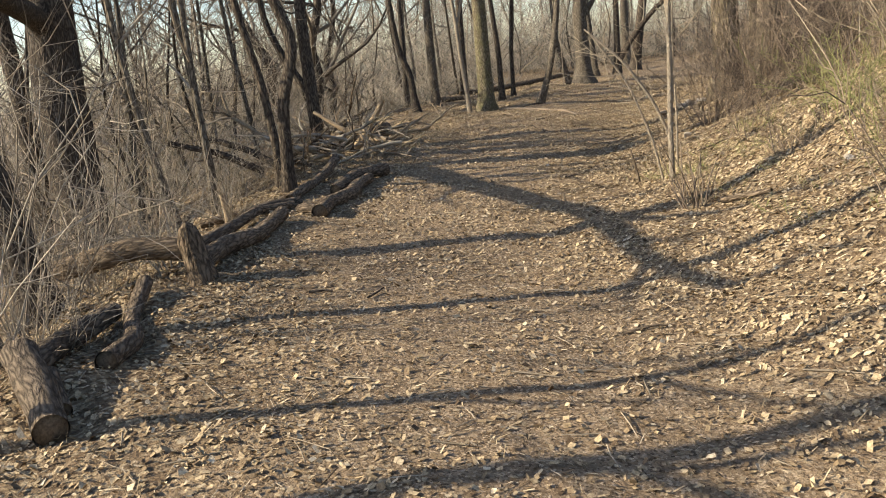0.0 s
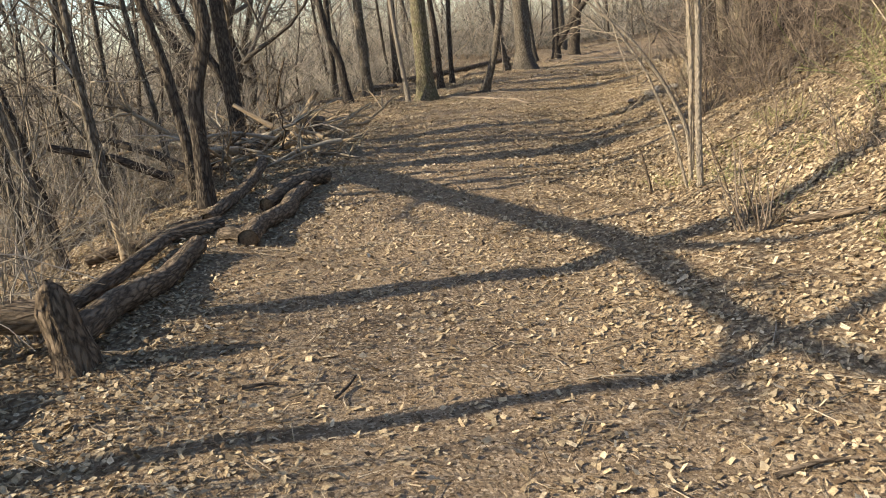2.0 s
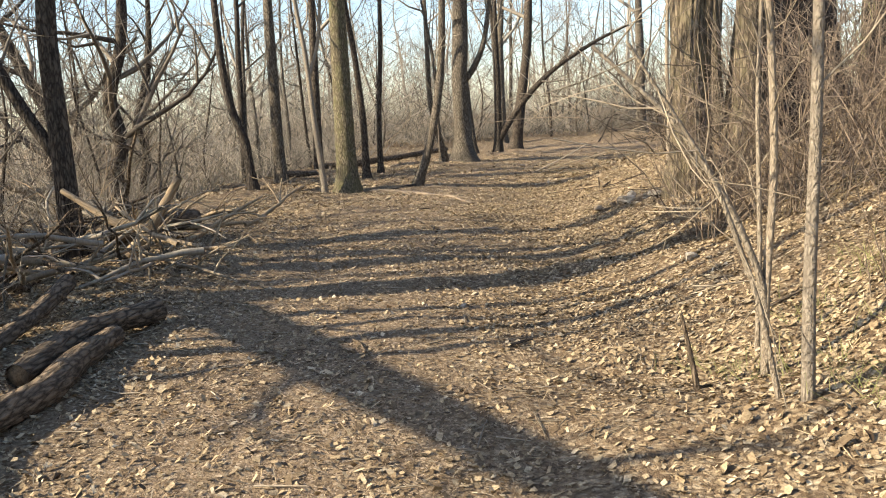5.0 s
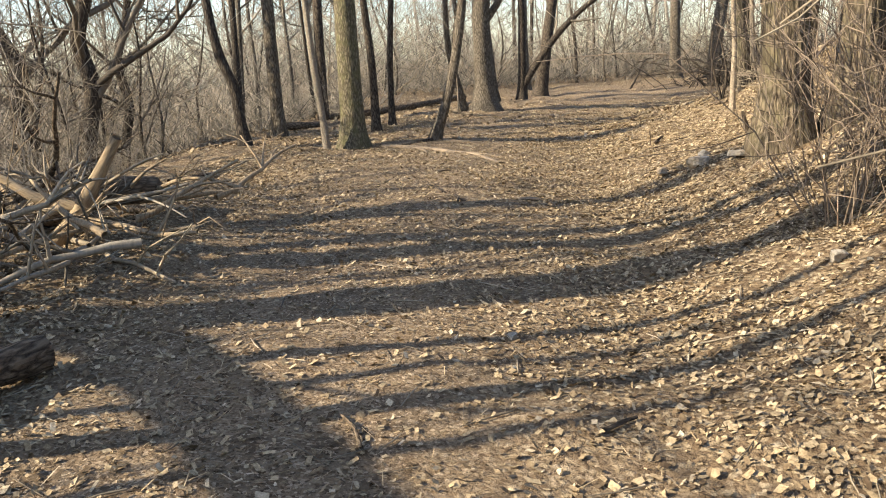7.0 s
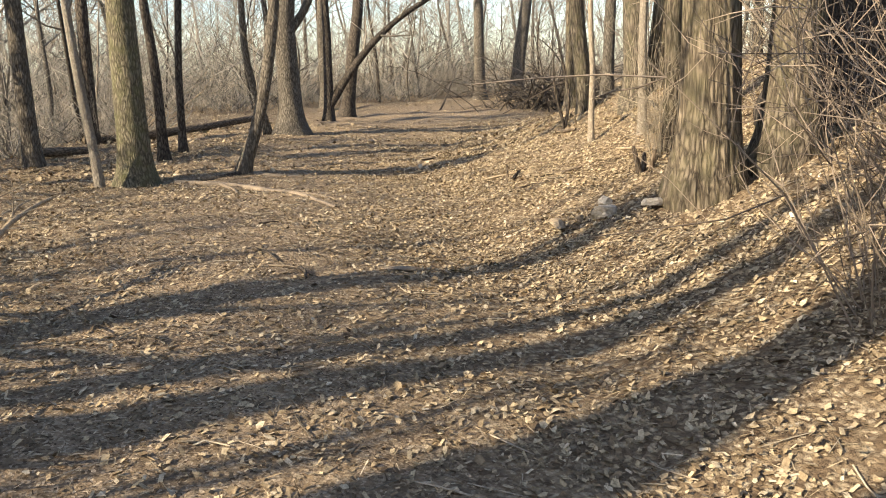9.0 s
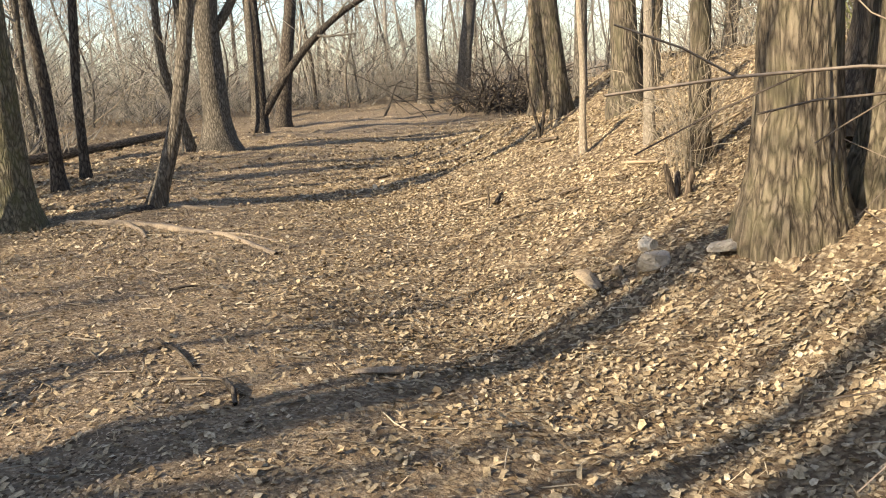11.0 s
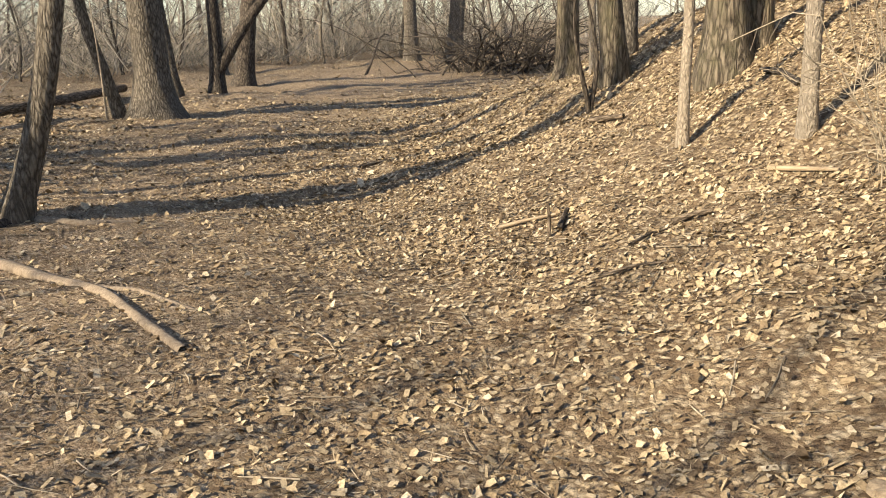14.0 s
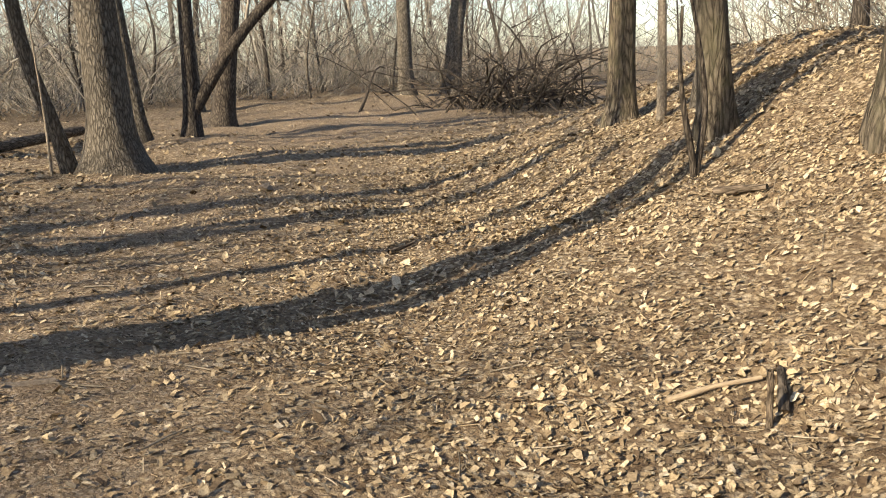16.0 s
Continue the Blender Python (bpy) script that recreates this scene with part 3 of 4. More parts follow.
for k, (x, y, tall, r, mat, twigs) in enumerate([(-5.8, 9.6, 4.6, 0.035, BARK_GREY, TWIG_GREY), (-6.0, 16.5, 5.8, 0.05, BARK_DARK, TWIG_DARK), (4.6, 40.5, 5.2, 0.04, BARK_GREY, TWIG_TAN)]):
    KINDS.append(tree(x, y, r, tall, "small twiggy bare tree in the undergrowth", [(0.25, 0.1, tall * 0.2), (0.1, 0.3, tall * 0.4)], 150 + k, mat, twigs, 0.3, 15, 0.1, 7, 0, 5,
                      group="bare trees of the wood", name="tree", sway=0.16, reach=0.42, kids=(4, 5, 3)))
SHRUB_KINDS = []
for k, (x, y, stems, tall, spread, r, mat, label) in enumerate([
        (-4.0, 9.0, 12, 2.6, 1.0, 0.010, TWIG_GREY, "leafless grey thicket of thin upright stems"),
        (-5.5, 15.5, 10, 3.4, 1.0, 0.012, TWIG_TAN, "tall leafless tan shrub of many stems"),
        (9.6, 14.0, 12, 2.0, 1.1, 0.009, TWIG_RED, "tangled reddish-brown leafless bramble shrub"),
        (-4.4, 20.2, 9, 4.2, 0.9, 0.014, TWIG_GREY, "tall thin-stemmed leafless grey shrub"),
        (-3.2, 8.2, 12, 1.2, 0.9, 0.008, TWIG_TAN, "low leafless tan shrub in the leaf litter")]):
    ob = thing("shrub", x, y, h1(x, y), label, "shrub", "leafless underbrush")
    for g in shrub_stems(np.random.default_rng(200 + k), stems, tall, spread, r, kids=4):
        part("stem", g, mat, ob)
    SHRUB_KINDS.append(ob)


def plant(kind, x, y, rng, lo=0.8, hi=1.25):
    """A copy of one of the kinds at x, y, turned and scaled by chance."""
    s = rng.uniform(lo, hi)
    ob = copy_thing(kind, pose(x, y, h1(x, y) - 0.04, rng.uniform(-4, 4), rng.uniform(-4, 4), rng.uniform(0, 360)))
    ob.scale = (s, s, s * rng.uniform(0.9, 1.15))
    return ob


def scatter(kinds, count, xr, yr, keep, rng, gap, lo=0.8, hi=1.25):
    """Plants copies where keep(e, d) holds: e metres right of the path's low line, d metres beyond the left edge."""
    placed = []
    tries = 0
    while len(placed) < count and tries < count * 40:
        tries += 1
        x, y = rng.uniform(*xr), rng.uniform(*yr)
        e, d = float(across(x, y)), float(eased(y, EDGE_Y, EDGE_X) - x)
        if not keep(e, d, x, y) or any((x - a) ** 2 + (y - b) ** 2 < gap * gap for a, b in placed):
            continue
        placed.append((x, y))
        plant(kinds[rng.integers(len(kinds))], x, y, rng, lo, hi)


rng = np.random.default_rng(5)
K, S, T = KINDS[:6], SHRUB_KINDS, KINDS[6:]
# twiggy small trees between the larger ones
scatter(T, 28, (-17, 2), (6, 38), lambda e, d, x, y: d > 3.6, rng, 1.25, 0.75, 1.25)
scatter(T, 26, (-3, 32), (37, 56), lambda e, d, x, y: (e < -6 or e > 4) and d < 6, rng, 1.5, 0.8, 1.3)
scatter(T, 17, (7, 30), (4, 38), lambda e, d, x, y: 5.8 < e < 13, rng, 1.4, 0.7, 1.2)
# left slope
scatter([T[1], T[1], T[0]], 13, (-7, -2), (12.5, 27), lambda e, d, x, y: 1.5 < d < 4.5, rng, 1.2, 0.7, 1.1)
scatter([K[0], K[1], K[4], K[5], K[5], K[3]], 26, (-26, 2), (15, 42), lambda e, d, x, y: (d > 5.0 or (y > 27 and d > 1.5)) and not 17.5 < y + 0.12 * (3 - x) < 21.8, rng, 1.8)
scatter([K[1], K[5], K[5]], 7, (-9, -4), (6, 15), lambda e, d, x, y: d > 2.2, rng, 1.3, 0.6, 0.9)
scatter([S[0], S[1], S[3], S[0], S[2]], 46, (-14, 3), (4, 40), lambda e, d, x, y: d > 2.6 + (0.8 if y > 20 else 0), rng, 0.8)
scatter([S[0], S[4], S[4]], 40, (-5.5, 0), (3.6, 26), lambda e, d, x, y: 0.3 < d < 2.6, rng, 0.6, 0.4, 0.8)
crook_rng = np.random.default_rng(15)
scatter([T[1], T[0]], 9, (-9, -2), (11.5, 26), lambda e, d, x, y: 1.6 < d < 6.5 and not 13.5 < y < 19, crook_rng, 1.1, 0.45, 0.7)
# ahead and behind the bend
scatter(K, 40, (-4, 34), (37, 62), lambda e, d, x, y: (e < -5.5 or e > 4) and d < 6, rng, 1.9)
scatter([S[0], S[3], S[1], S[2]], 34, (-4, 32), (38, 54), lambda e, d, x, y: (e < -6 or e > 3.5) and d < 6, rng, 1.0)
scatter([K[0], K[2], K[1], K[4]], 7, (-1, 9), (28, 38), lambda e, d, x, y: -11 < e < -6.2 and (x - 5.5) ** 2 + (y - 29.2) ** 2 > 3, rng, 1.6)
scatter([S[4], S[0]], 10, (-1, 9), (27, 38), lambda e, d, x, y: -11 < e < -6.2, rng, 1.2, 0.5, 0.8)
# the bank
scatter([K[0], K[1], K[2], K[4], K[5]], 30, (6, 34), (-2, 40), lambda e, d, x, y: 6.4 < e < 19, rng, 1.8)
scatter([S[2], S[1], S[3], S[0]], 36, (4.5, 32), (2, 40), lambda e, d, x, y: 6.0 < e < 13, rng, 0.95)
scatter([S[2]], 10, (4.8, 9), (11.5, 14.6), lambda e, d, x, y: 2.2 < e < 5.5, rng, 0.7, 0.75, 1.0)
scatter([S[3], S[2], S[2]], 6, (4, 9), (8.0, 13), lambda e, d, x, y: 3.7 < e < 6, rng, 0.8, 0.6, 0.9)
scatter([S[4], S[2]], 9, (2.5, 7), (4.5, 10), lambda e, d, x, y: 2.2 < e < 4.6, rng, 0.8, 0.3, 0.6)


def build_far_woods():
    r = np.random.default_rng(77)
    g = Geo()
    for k in range(330):
        a, far = r.uniform(-1.75, 1.9), 44 + 95 * r.uniform(0, 1) ** 1.2
        x, y = 3 + far * math.sin(a), 15 + far * math.cos(a)
        if abs(float(across(x, y))) < 3:
            continue
        z, tall, rr = h1(x, y) - 0.2, r.uniform(7, 14), r.uniform(0.05, 0.16)
        lean = r.normal(0, 0.10, 2)
        n = 5
        pts = [np.array((x + lean[0] * t * tall + r.normal(0, 0.15), y + lean[1] * t * tall, z + t * tall)) for t in np.linspace(0, 1, n)]
        g.tube(pts, np.linspace(rr, 0.02, n), 4)
        for _ in range(9):
            t = r.uniform(0.12, 0.98)
            p = np.array((x + lean[0] * t * tall, y + lean[1] * t * tall, z + t * tall))
            b = r.uniform(0, 6.283)
            d = np.array((math.cos(b), math.sin(b), r.uniform(0.2, 1.5)))
            q = p + d / np.linalg.norm(d) * tall * r.uniform(0.12, 0.34)
            g.tube((p, (p + q) / 2 + r.normal(0, 0.25, 3), q), (0.035, 0.025, 0.008), 3)
    tagged(new("far_woods", g.mesh("far_woods", FAR_TWIG)), "distant bare grey-brown winter woods beyond the valley", "woods", kind="stuff")


build_far_woods()


def fine_twigs(name, clumps, each, place, tall, length, radius, spread_xy, mat, label, seed):
    """Clumps of thin tapering twigs, too fine to count: undergrowth and the tops of young trees."""
    r = np.random.default_rng(seed)
    spots = []
    while len(spots) < clumps:
        x, y = place(r)
        if x is not None:
            spots.append((x, y, h1(x, y)))
    c = np.repeat(np.array(spots), each, axis=0)
    n = len(c)
    top = np.repeat(r.uniform(*tall, clumps), each)
    u = r.uniform(0, 1, n) ** 0.8
    p = c + np.stack((r.normal(0, spread_xy, n), r.normal(0, spread_xy, n), u * top), -1)
    out = (p - c) * (1, 1, 0)
    d = out / (np.linalg.norm(out, axis=1)[:, None] + 0.3) * 0.7 + r.normal(0, 0.45, (n, 3))
    d[:, 2] = np.abs(d[:, 2]) * 0.8 + 0.35
    d /= np.linalg.norm(d, axis=1)[:, None]
    L = r.uniform(*length, n)[:, None]
    tip = p + d * L
    s1 = np.cross(d, (0.3, 0.9, 0.1))
    s1 /= np.linalg.norm(s1, axis=1)[:, None]
    s2 = np.cross(d, s1)
    rad = r.uniform(*radius, n)[:, None]
    rings = [p + rad * (math.cos(2.0944 * k) * s1 + math.sin(2.0944 * k) * s2) for k in range(3)]
    q = np.array([(0, 1, 3, 3), (1, 2, 3, 3), (2, 0, 3, 3)])
    g = Geo()
    g.add(np.stack((*rings, tip), 1).reshape(-1, 3), (np.arange(n)[:, None, None] * 4 + q[None]).reshape(-1, 4))
    tagged(new(name, g.mesh(name, mat)), label, "undergrowth", kind="stuff")


def far_spot(r):
    a, far = r.uniform(-1.25, 1.35), r.uniform(26, 62)
    x, y = 3 + far * math.sin(a), 8 + far * math.cos(a)
    e, d = float(across(x, y)), float(eased(y, EDGE_Y, EDGE_X) - x)
    return (x, y) if (e < -6.0 or e > 4.0) and (y > 37 or d > 3 or e > 6) else (None, None)


def slope_spot(r):
    x, y = r.uniform(-19, 2), r.uniform(5, 38)
    d = float(eased(y, EDGE_Y, EDGE_X) - x)
    return (x, y) if d > (3.0 if y < 20 else 2.0) else (None, None)


def near_spot(r):
    x, y = r.uniform(-6, 0), r.uniform(3.5, 24)
    d = float(eased(y, EDGE_Y, EDGE_X) - x)
    return (x, y) if 0.4 < d < 3.2 else (None, None)


def bank_spot(r):
    x, y = r.uniform(4, 30), r.uniform(5, 38)
    e = float(across(x, y))
    return (x, y) if (5.8 < e < 14) or (y < 12.5 and 3.6 < e < 8) else (None, None)


fine_twigs("far_undergrowth", 850, 56, far_spot, (1.0, 7.5), (0.7, 2.6), (0.008, 0.024), 1.2, FAR_TWIG, "fine grey-brown winter undergrowth far among the trees", 61)


def floor_spot(r):
    x, y = r.uniform(-6, 22), r.uniform(29, 56)
    e = float(across(x, y))
    return (x, y) if e < -6.3 else (None, None)


fine_twigs("low_undergrowth", 420, 30, floor_spot, (0.1, 0.8), (0.3, 1.0), (0.008, 0.02), 0.6, FAR_TWIG, "low grey-brown brush covering the ground between far trees", 65)
fine_twigs("slope_undergrowth", 330, 36, slope_spot, (0.8, 4.5), (0.5, 1.7), (0.005, 0.014), 0.75, TWIG_GREY, "tangle of fine grey twigs on the wooded slope", 62)
fine_twigs("edge_undergrowth", 44, 44, near_spot, (0.3, 1.1), (0.2, 0.7), (0.0015, 0.004), 0.35, TWIG_GREY, "low tangle of dry stalks behind the logs", 63)
fine_twigs("bank_undergrowth", 120, 34, bank_spot, (0.5, 2.6), (0.4, 1.4), (0.003, 0.009), 0.65, TWIG_TAN, "tangle of fine twigs on the bank", 64)


# ---- fallen logs ----
def fallen_log(points, r, label, seed, end_r=None, name="log", mat=None, cuts=True, sides=24, lift=0.75):
    """A log lying along the points (x, y, height above the ground); its sawn or broken ends are parts."""
    rg = np.random.default_rng(seed)
    x0, y0, _ = points[0]
    z0 = h1(x0, y0)
    ob = thing(name, x0, y0, z0, label, "log" if r > 0.05 else "stick")
    raw = [np.array((x - x0, y - y0, h1(x, y) - z0 + h + r * lift)) for x, y, h in points]
    turn = Vector(raw[-1] - raw[0]).to_track_quat("Z", "Y")
    ob.rotation_mode = "QUATERNION"
    ob.rotation_quaternion = turn
    line = spline([np.array(turn.inverted() @ Vector(p)) for p in raw], 30)
    rad = np.linspace(r, end_r or r * 0.85, 30) * (1 + 0.05 * np.sin(np.linspace(0, 9, 30) + rg.uniform(0, 6)) + rg.normal(0, 0.012, 30))
    g = Geo()
    g.tube(line, rad, sides, furrows(rg, 0.035, 7))
    body = part("bark", g, mat or BARK_LOG, ob)
    if cuts:
        for i, j in ((0, 1), (-1, -2)):
            c = Geo()
            out = line[i] - line[j]
            out /= np.linalg.norm(out)
            c.tube((line[i] - out * 0.05, line[i] - out * 0.016, line[i] - out * 0.02), (rad[i] * 0.95, rad[i] * 0.92, 0.004), sides)
            part("cut_end", c, CUT, body, "dull brown broken wood end", False)
    return ob


fallen_log([(-1.93, 3.62, 0), (-2.15, 4.0, 0.03), (-2.42, 4.4, 0.1)], 0.085, "forked brown log with a pale sawn end", 1, 0.10)
fallen_log([(-2.42, 4.42, 0.0), (-2.48, 5.0, 0.03), (-2.42, 5.75, 0.02)], 0.085, "brown log lying along the path edge", 2, 0.07)
fallen_log([(-2.0, 3.9, 0), (-2.25, 4.35, 0.0)], 0.05, "short weathered piece of branch in the leaves", 3)
fallen_log([(-2.0, 4.5, 0), (-2.05, 5.1, 0.0), (-2.25, 5.6, 0), (-2.32, 6.2, 0.05)], 0.065, "crooked brown log at the path edge", 4, 0.055)
fallen_log([(-3.3, 6.9, 0.30), (-2.6, 6.85, 0.24), (-2.15, 6.9, 0.12)], 0.095, "long dark log propped beside a stump", 5, 0.10)
fallen_log([(-2.05, 6.75, 0.02), (-1.97, 7.4, 0.04), (-1.83, 8.10, 0.0), (-1.69, 8.80, 0.02)], 0.09, "thick dark log bordering the path", 6, 0.08)
fallen_log([(-2.4, 7.4, 0.04), (-2.15, 8.2, 0.07), (-1.98, 9.0, 0.04)], 0.065, "dark log lying behind a thicker one", 7)
fallen_log([(-1.34, 9.16, 0), (-1.3, 9.75, 0.01), (-1.08, 10.4, 0), (-1.06, 10.9, 0.01), (-0.92, 11.5, 0.0)], 0.085, "thick curved log with a sawn end bordering the path", 8, 0.08)
fallen_log([(-1.32, 10.7, 0.02), (-1.1, 11.5, 0.07), (-0.95, 11.75, 0.06), (-0.72, 12.1, 0.03)], 0.075, "dark log lying behind another along the path", 9, 0.09)
fallen_log([(-1.85, 10.3, 0.0), (-1.72, 10.8, 0.03), (-1.66, 11.4, 0.0), (-1.56, 12.1, 0.10), (-1.5, 12.8, 0.2)], 0.06, "long crooked branch lying behind the logs", 10, 0.065)
fallen_log([(-2.7, 9.2, 0.05), (-2.2, 9.3, 0.0), (-1.75, 9.9, 0.02)], 0.05, "dark broken branch among the logs", 11)
fallen_log([(-3.85, 12.2, 1.15), (-3.2, 12.4, 0.74), (-2.6, 12.6, 0.22)], 0.04, "dark bough fallen across the brush", 12, 0.055, mat=BARK_DARK)
fallen_log([(-3.6, 13.5, 0.98), (-2.9, 13.2, 0.55), (-2.3, 12.9, 0.1)], 0.045, "dark fallen bough on the slope", 13, 0.06, mat=BARK_DARK)
fallen_log([(1.2, 29.1, 0.0), (2.2, 29.8, 0.02), (3.9, 31.1, 0.05), (5.9, 33.4, 0.1)], 0.095, "long fallen trunk lying among the far trees", 14, 0.08)
fallen_log([(0.2, 26.6, 0.06), (1.2, 27.8, 0.0)], 0.09, "dark fallen trunk behind the mossy tree", 15)
fallen_log([(-1.43, 15.22, 0.0), (-1.18, 15.08, 0.22), (-0.77, 14.84, 0.86)], 0.075, "broken tan trunk rearing from the brush pile", 16, 0.04, mat=BARE)
fallen_log([(-1.18, 15.08, 0.27), (-1.53, 15.18, 0.39), (-2.08, 15.33, 0.77)], 0.05, "pale bare bough of the brush pile", 17, 0.03, mat=BARE)
fallen_log([(-2.75, 9.75, 0.06), (-2.2, 10.0, 0.05), (-1.75, 10.2, 0.02)], 0.032, "thin grey branch lying among the logs", 20, 0.025)
fallen_log([(-2.3, 9.3, 0.0), (-2.0, 9.75, 0.03), (-1.7, 10.1, 0.02)], 0.05, "dark broken log end among the leaves", 21, 0.06)
fallen_log([(-2.35, 9.1, -0.04), (-2.36, 9.12, 0.15), (-2.38, 9.1, 0.32)], 0.045, "pale upright broken branch stub", 22, 0.03, mat=BARE)
fallen_log([(-1.62, 9.55, 0.0), (-1.5, 9.4, 0.03), (-1.4, 9.35, 0.0)], 0.06, "short cut log block beside a longer log", 23, 0.06)
fallen_log([(-1.6, 15.5, 0.1), (-1.2, 16.1, 0.16), (-0.85, 16.6, 0.14)], 0.12, "thick log with a pale broken end in the brush pile", 18, 0.14)
fallen_log([(-1.05, 19.0, 0), (-0.5, 19.7, 0), (0.06, 20.4, 0)], 0.03, "long thin dark stick lying on the path edge", 19, 0.02, "stick", cuts=False, sides=8)

stump = thing("stump", -2.02, 6.55, h1(-2.02, 6.55), "jagged weathered stump between two logs", "stump")
g = Geo()
g.tube([(0.05, 0, -0.1), (0.04, 0, 0.05), (0.02, 0, 0.18), (-0.01, 0, 0.34), (-0.015, 0, 0.44), (-0.02, 0, 0.5)], (0.13, 0.105, 0.085, 0.08, 0.055, 0.012), 30, furrows(np.random.default_rng(3), 0.3, 9))
part("trunk", g, BARK_LOG, stump)
stump = thing("stump", 6.42, 17.75, h1(6.42, 17.75), "broken dark stump of several stems beside the massive tree", "stump")
for k, (dx, dy, top) in enumerate([(-0.1, 0, 0.28), (0.02, 0.03, 0.2), (0.1, -0.02, 0.17), (0.04, -0.08, 0.24)]):
    g = Geo()
    g.tube([(dx * 0.4, dy, -0.08), (dx, dy, top * 0.5), (dx * 1.5, dy * 1.4, top), (dx * 1.5, dy * 1.4, top + 0.01)], (0.035, 0.026, 0.02, 0.004), 10, furrows(np.random.default_rng(k), 0.12, 5))
    part("stem", g, BARK_LOG, stump)
fork = thing("stump", 8.85, 23.0, h1(8.85, 23.0), "thin forked broken stem standing on the bank", "stump")
for pts in ([(0, 0, -0.1), (0, 0, 0.1), (-0.14, 0, 0.5), (-0.22, 0, 0.9), (-0.2, 0, 1.35)], [(0, 0, -0.05), (0.05, 0, 0.2), (0.12, 0, 0.5), (0.06, 0, 0.9), (-0.1, 0, 1.4)]):
    g = Geo()
    g.tube(spline(pts, 14), np.linspace(0.03, 0.012, 14), 9, furrows(np.random.default_rng(6), 0.1, 5))
    part("stem", g, BARK_DARK, fork)

# the brush pile, branch by branch
pile = thing("brush_pile", -1.7, 14.9, h1(-1.7, 14.9), "tangled pile of pale broken branches at the path edge", "brush pile")
r9 = np.random.default_rng(9)
for k in range(70):
    x, y = r9.normal(0, 0.6), r9.uniform(-1.6, 1.7)
    a = r9.uniform(0, 6.283)
    L = r9.uniform(0.6, 2.0)
    z = h1(-1.7 + x, 14.9 + y) - h1(-1.7, 14.9) + r9.uniform(0.0, 0.35)
    pts, _ = bend(r9, (x, y, z), (math.cos(a), math.sin(a), r9.uniform(0.0, 0.4)), L, 6, 0.12, 0.0)
    g = Geo()
    rr = r9.uniform(0.006, 0.035) * (1 if k % 5 else 1.7)
    g.tube(pts, np.linspace(rr, rr * 0.4, 7), 7)
    for _ in range(3):
        i = r9.integers(2, 6)
        grow(g, r9, pts[i], r9.normal(0, 1, 3) * 0.5 + (math.cos(a), math.sin(a), 0.4), L * 0.35, rr * 0.5, 1, 0.0, (2,))
    part("branch", g, (TWIG_TAN, BARE, TWIG_GREY, BARK_LOG)[k % 4], pile)

# the heap of dead branches where the path bends out of sight
heap = thing("brush_pile", 16.6, 35.6, h1(16.6, 35.6), "dark heap of arching dead branches beyond the bend", "brush pile")
for k in range(110):
    a = r9.uniform(0, 6.283)
    x, y = r9.normal(0, 1.2), r9.normal(0, 0.6)
    pts, _ = bend(r9, (x, y, -0.2), (math.cos(a) * 0.8, math.sin(a) * 0.8, 1.0), r9.uniform(1.5, 4.0), 7, 0.14, -0.16)
    g = Geo()
    rr = r9.uniform(0.012, 0.05)
    g.tube(pts, np.linspace(rr, rr * 0.3, 8), 5)
    for i in (3, 5):
        grow(g, r9, pts[i], r9.normal(0, 1, 3) + np.array((0, 0, 0.2)), 0.9, rr * 0.4, 1, -0.05, (3,))
    part("branch", g, BARK_DARK, heap)

# young stems and cut stubs at the foot of the bank
def sapling(x, y, lines, r, label, mat=None):
    ob = thing("sapling", x, y, h1(x, y), label, "sapling")
    rs = np.random.default_rng(int(abs(x * 100 + y * 10)))
    for pts in lines:
        g = Geo()
        line = spline([(0, 0, -0.06)] + list(pts), 24)
        g.tube(line, np.linspace(r, r * 0.45, 24), 8, furrows(rs, 0.05, 4))
        part("stem", g, mat or BARK_PALE, ob)
        if pts[-1][2] > 1.5:
            t = Geo()
            for i in range(8, 24, 2):
                d = rs.normal(0, 0.7, 3) + np.array((0, 0, 0.8))
                grow(t, rs, line[i], d / np.linalg.norm(d), rs.uniform(0.3, 0.8), r * 0.22, 1, 0.05, (3,))
            part("crown", t, TWIG_TAN, ob)
    return ob


sapling(2.6, 8.92, [[(0.0, 0, 0.6), (0.03, 0, 1.3), (0.03, 0, 1.9), (0.1, 0, 2.8), (0.15, 0, 4.2)]], 0.032, "straight pale young sapling at the foot of the bank")
sapling(2.55, 9.05, [[(-0.12, 0, 0.5), (-0.35, 0, 1.1), (-0.75, 0, 1.7)]], 0.016, "thin sapling leaning across the path edge")
sapling(2.78, 9.55, [[(0.0, 0, 0.5), (0.06, 0, 1.1), (0.03, 0, 1.8), (-0.03, 0, 2.6), (0.05, 0, 4.2)], [(0.0, 0, 0.5), (-0.2, 0, 0.95), (-0.5, 0, 1.4), (-0.9, 0.1, 1.8)]], 0.024, "pale forked sapling beside a straighter one")
sapling(2.95, 9.9, [[(0.02, 0, 0.6), (0.0, 0, 1.5), (0.06, 0, 2.6)]], 0.016, "thin brown sapling at the foot of the bank")
sapling(2.42, 9.6, [[(-0.05, 0, 0.2), (-0.1, 0, 0.42)]], 0.02, "short brown broken stub in the leaves", BARK_LOG)
sapling(2.8, 8.6, [[(0.01, 0, 0.25)]], 0.012, "thin cut stub standing in the leaves")
stubs = thing("stub_cluster", 2.42, 7.6, h1(2.42, 7.6), "cluster of short cut brown stems in the leaves", "stubs")
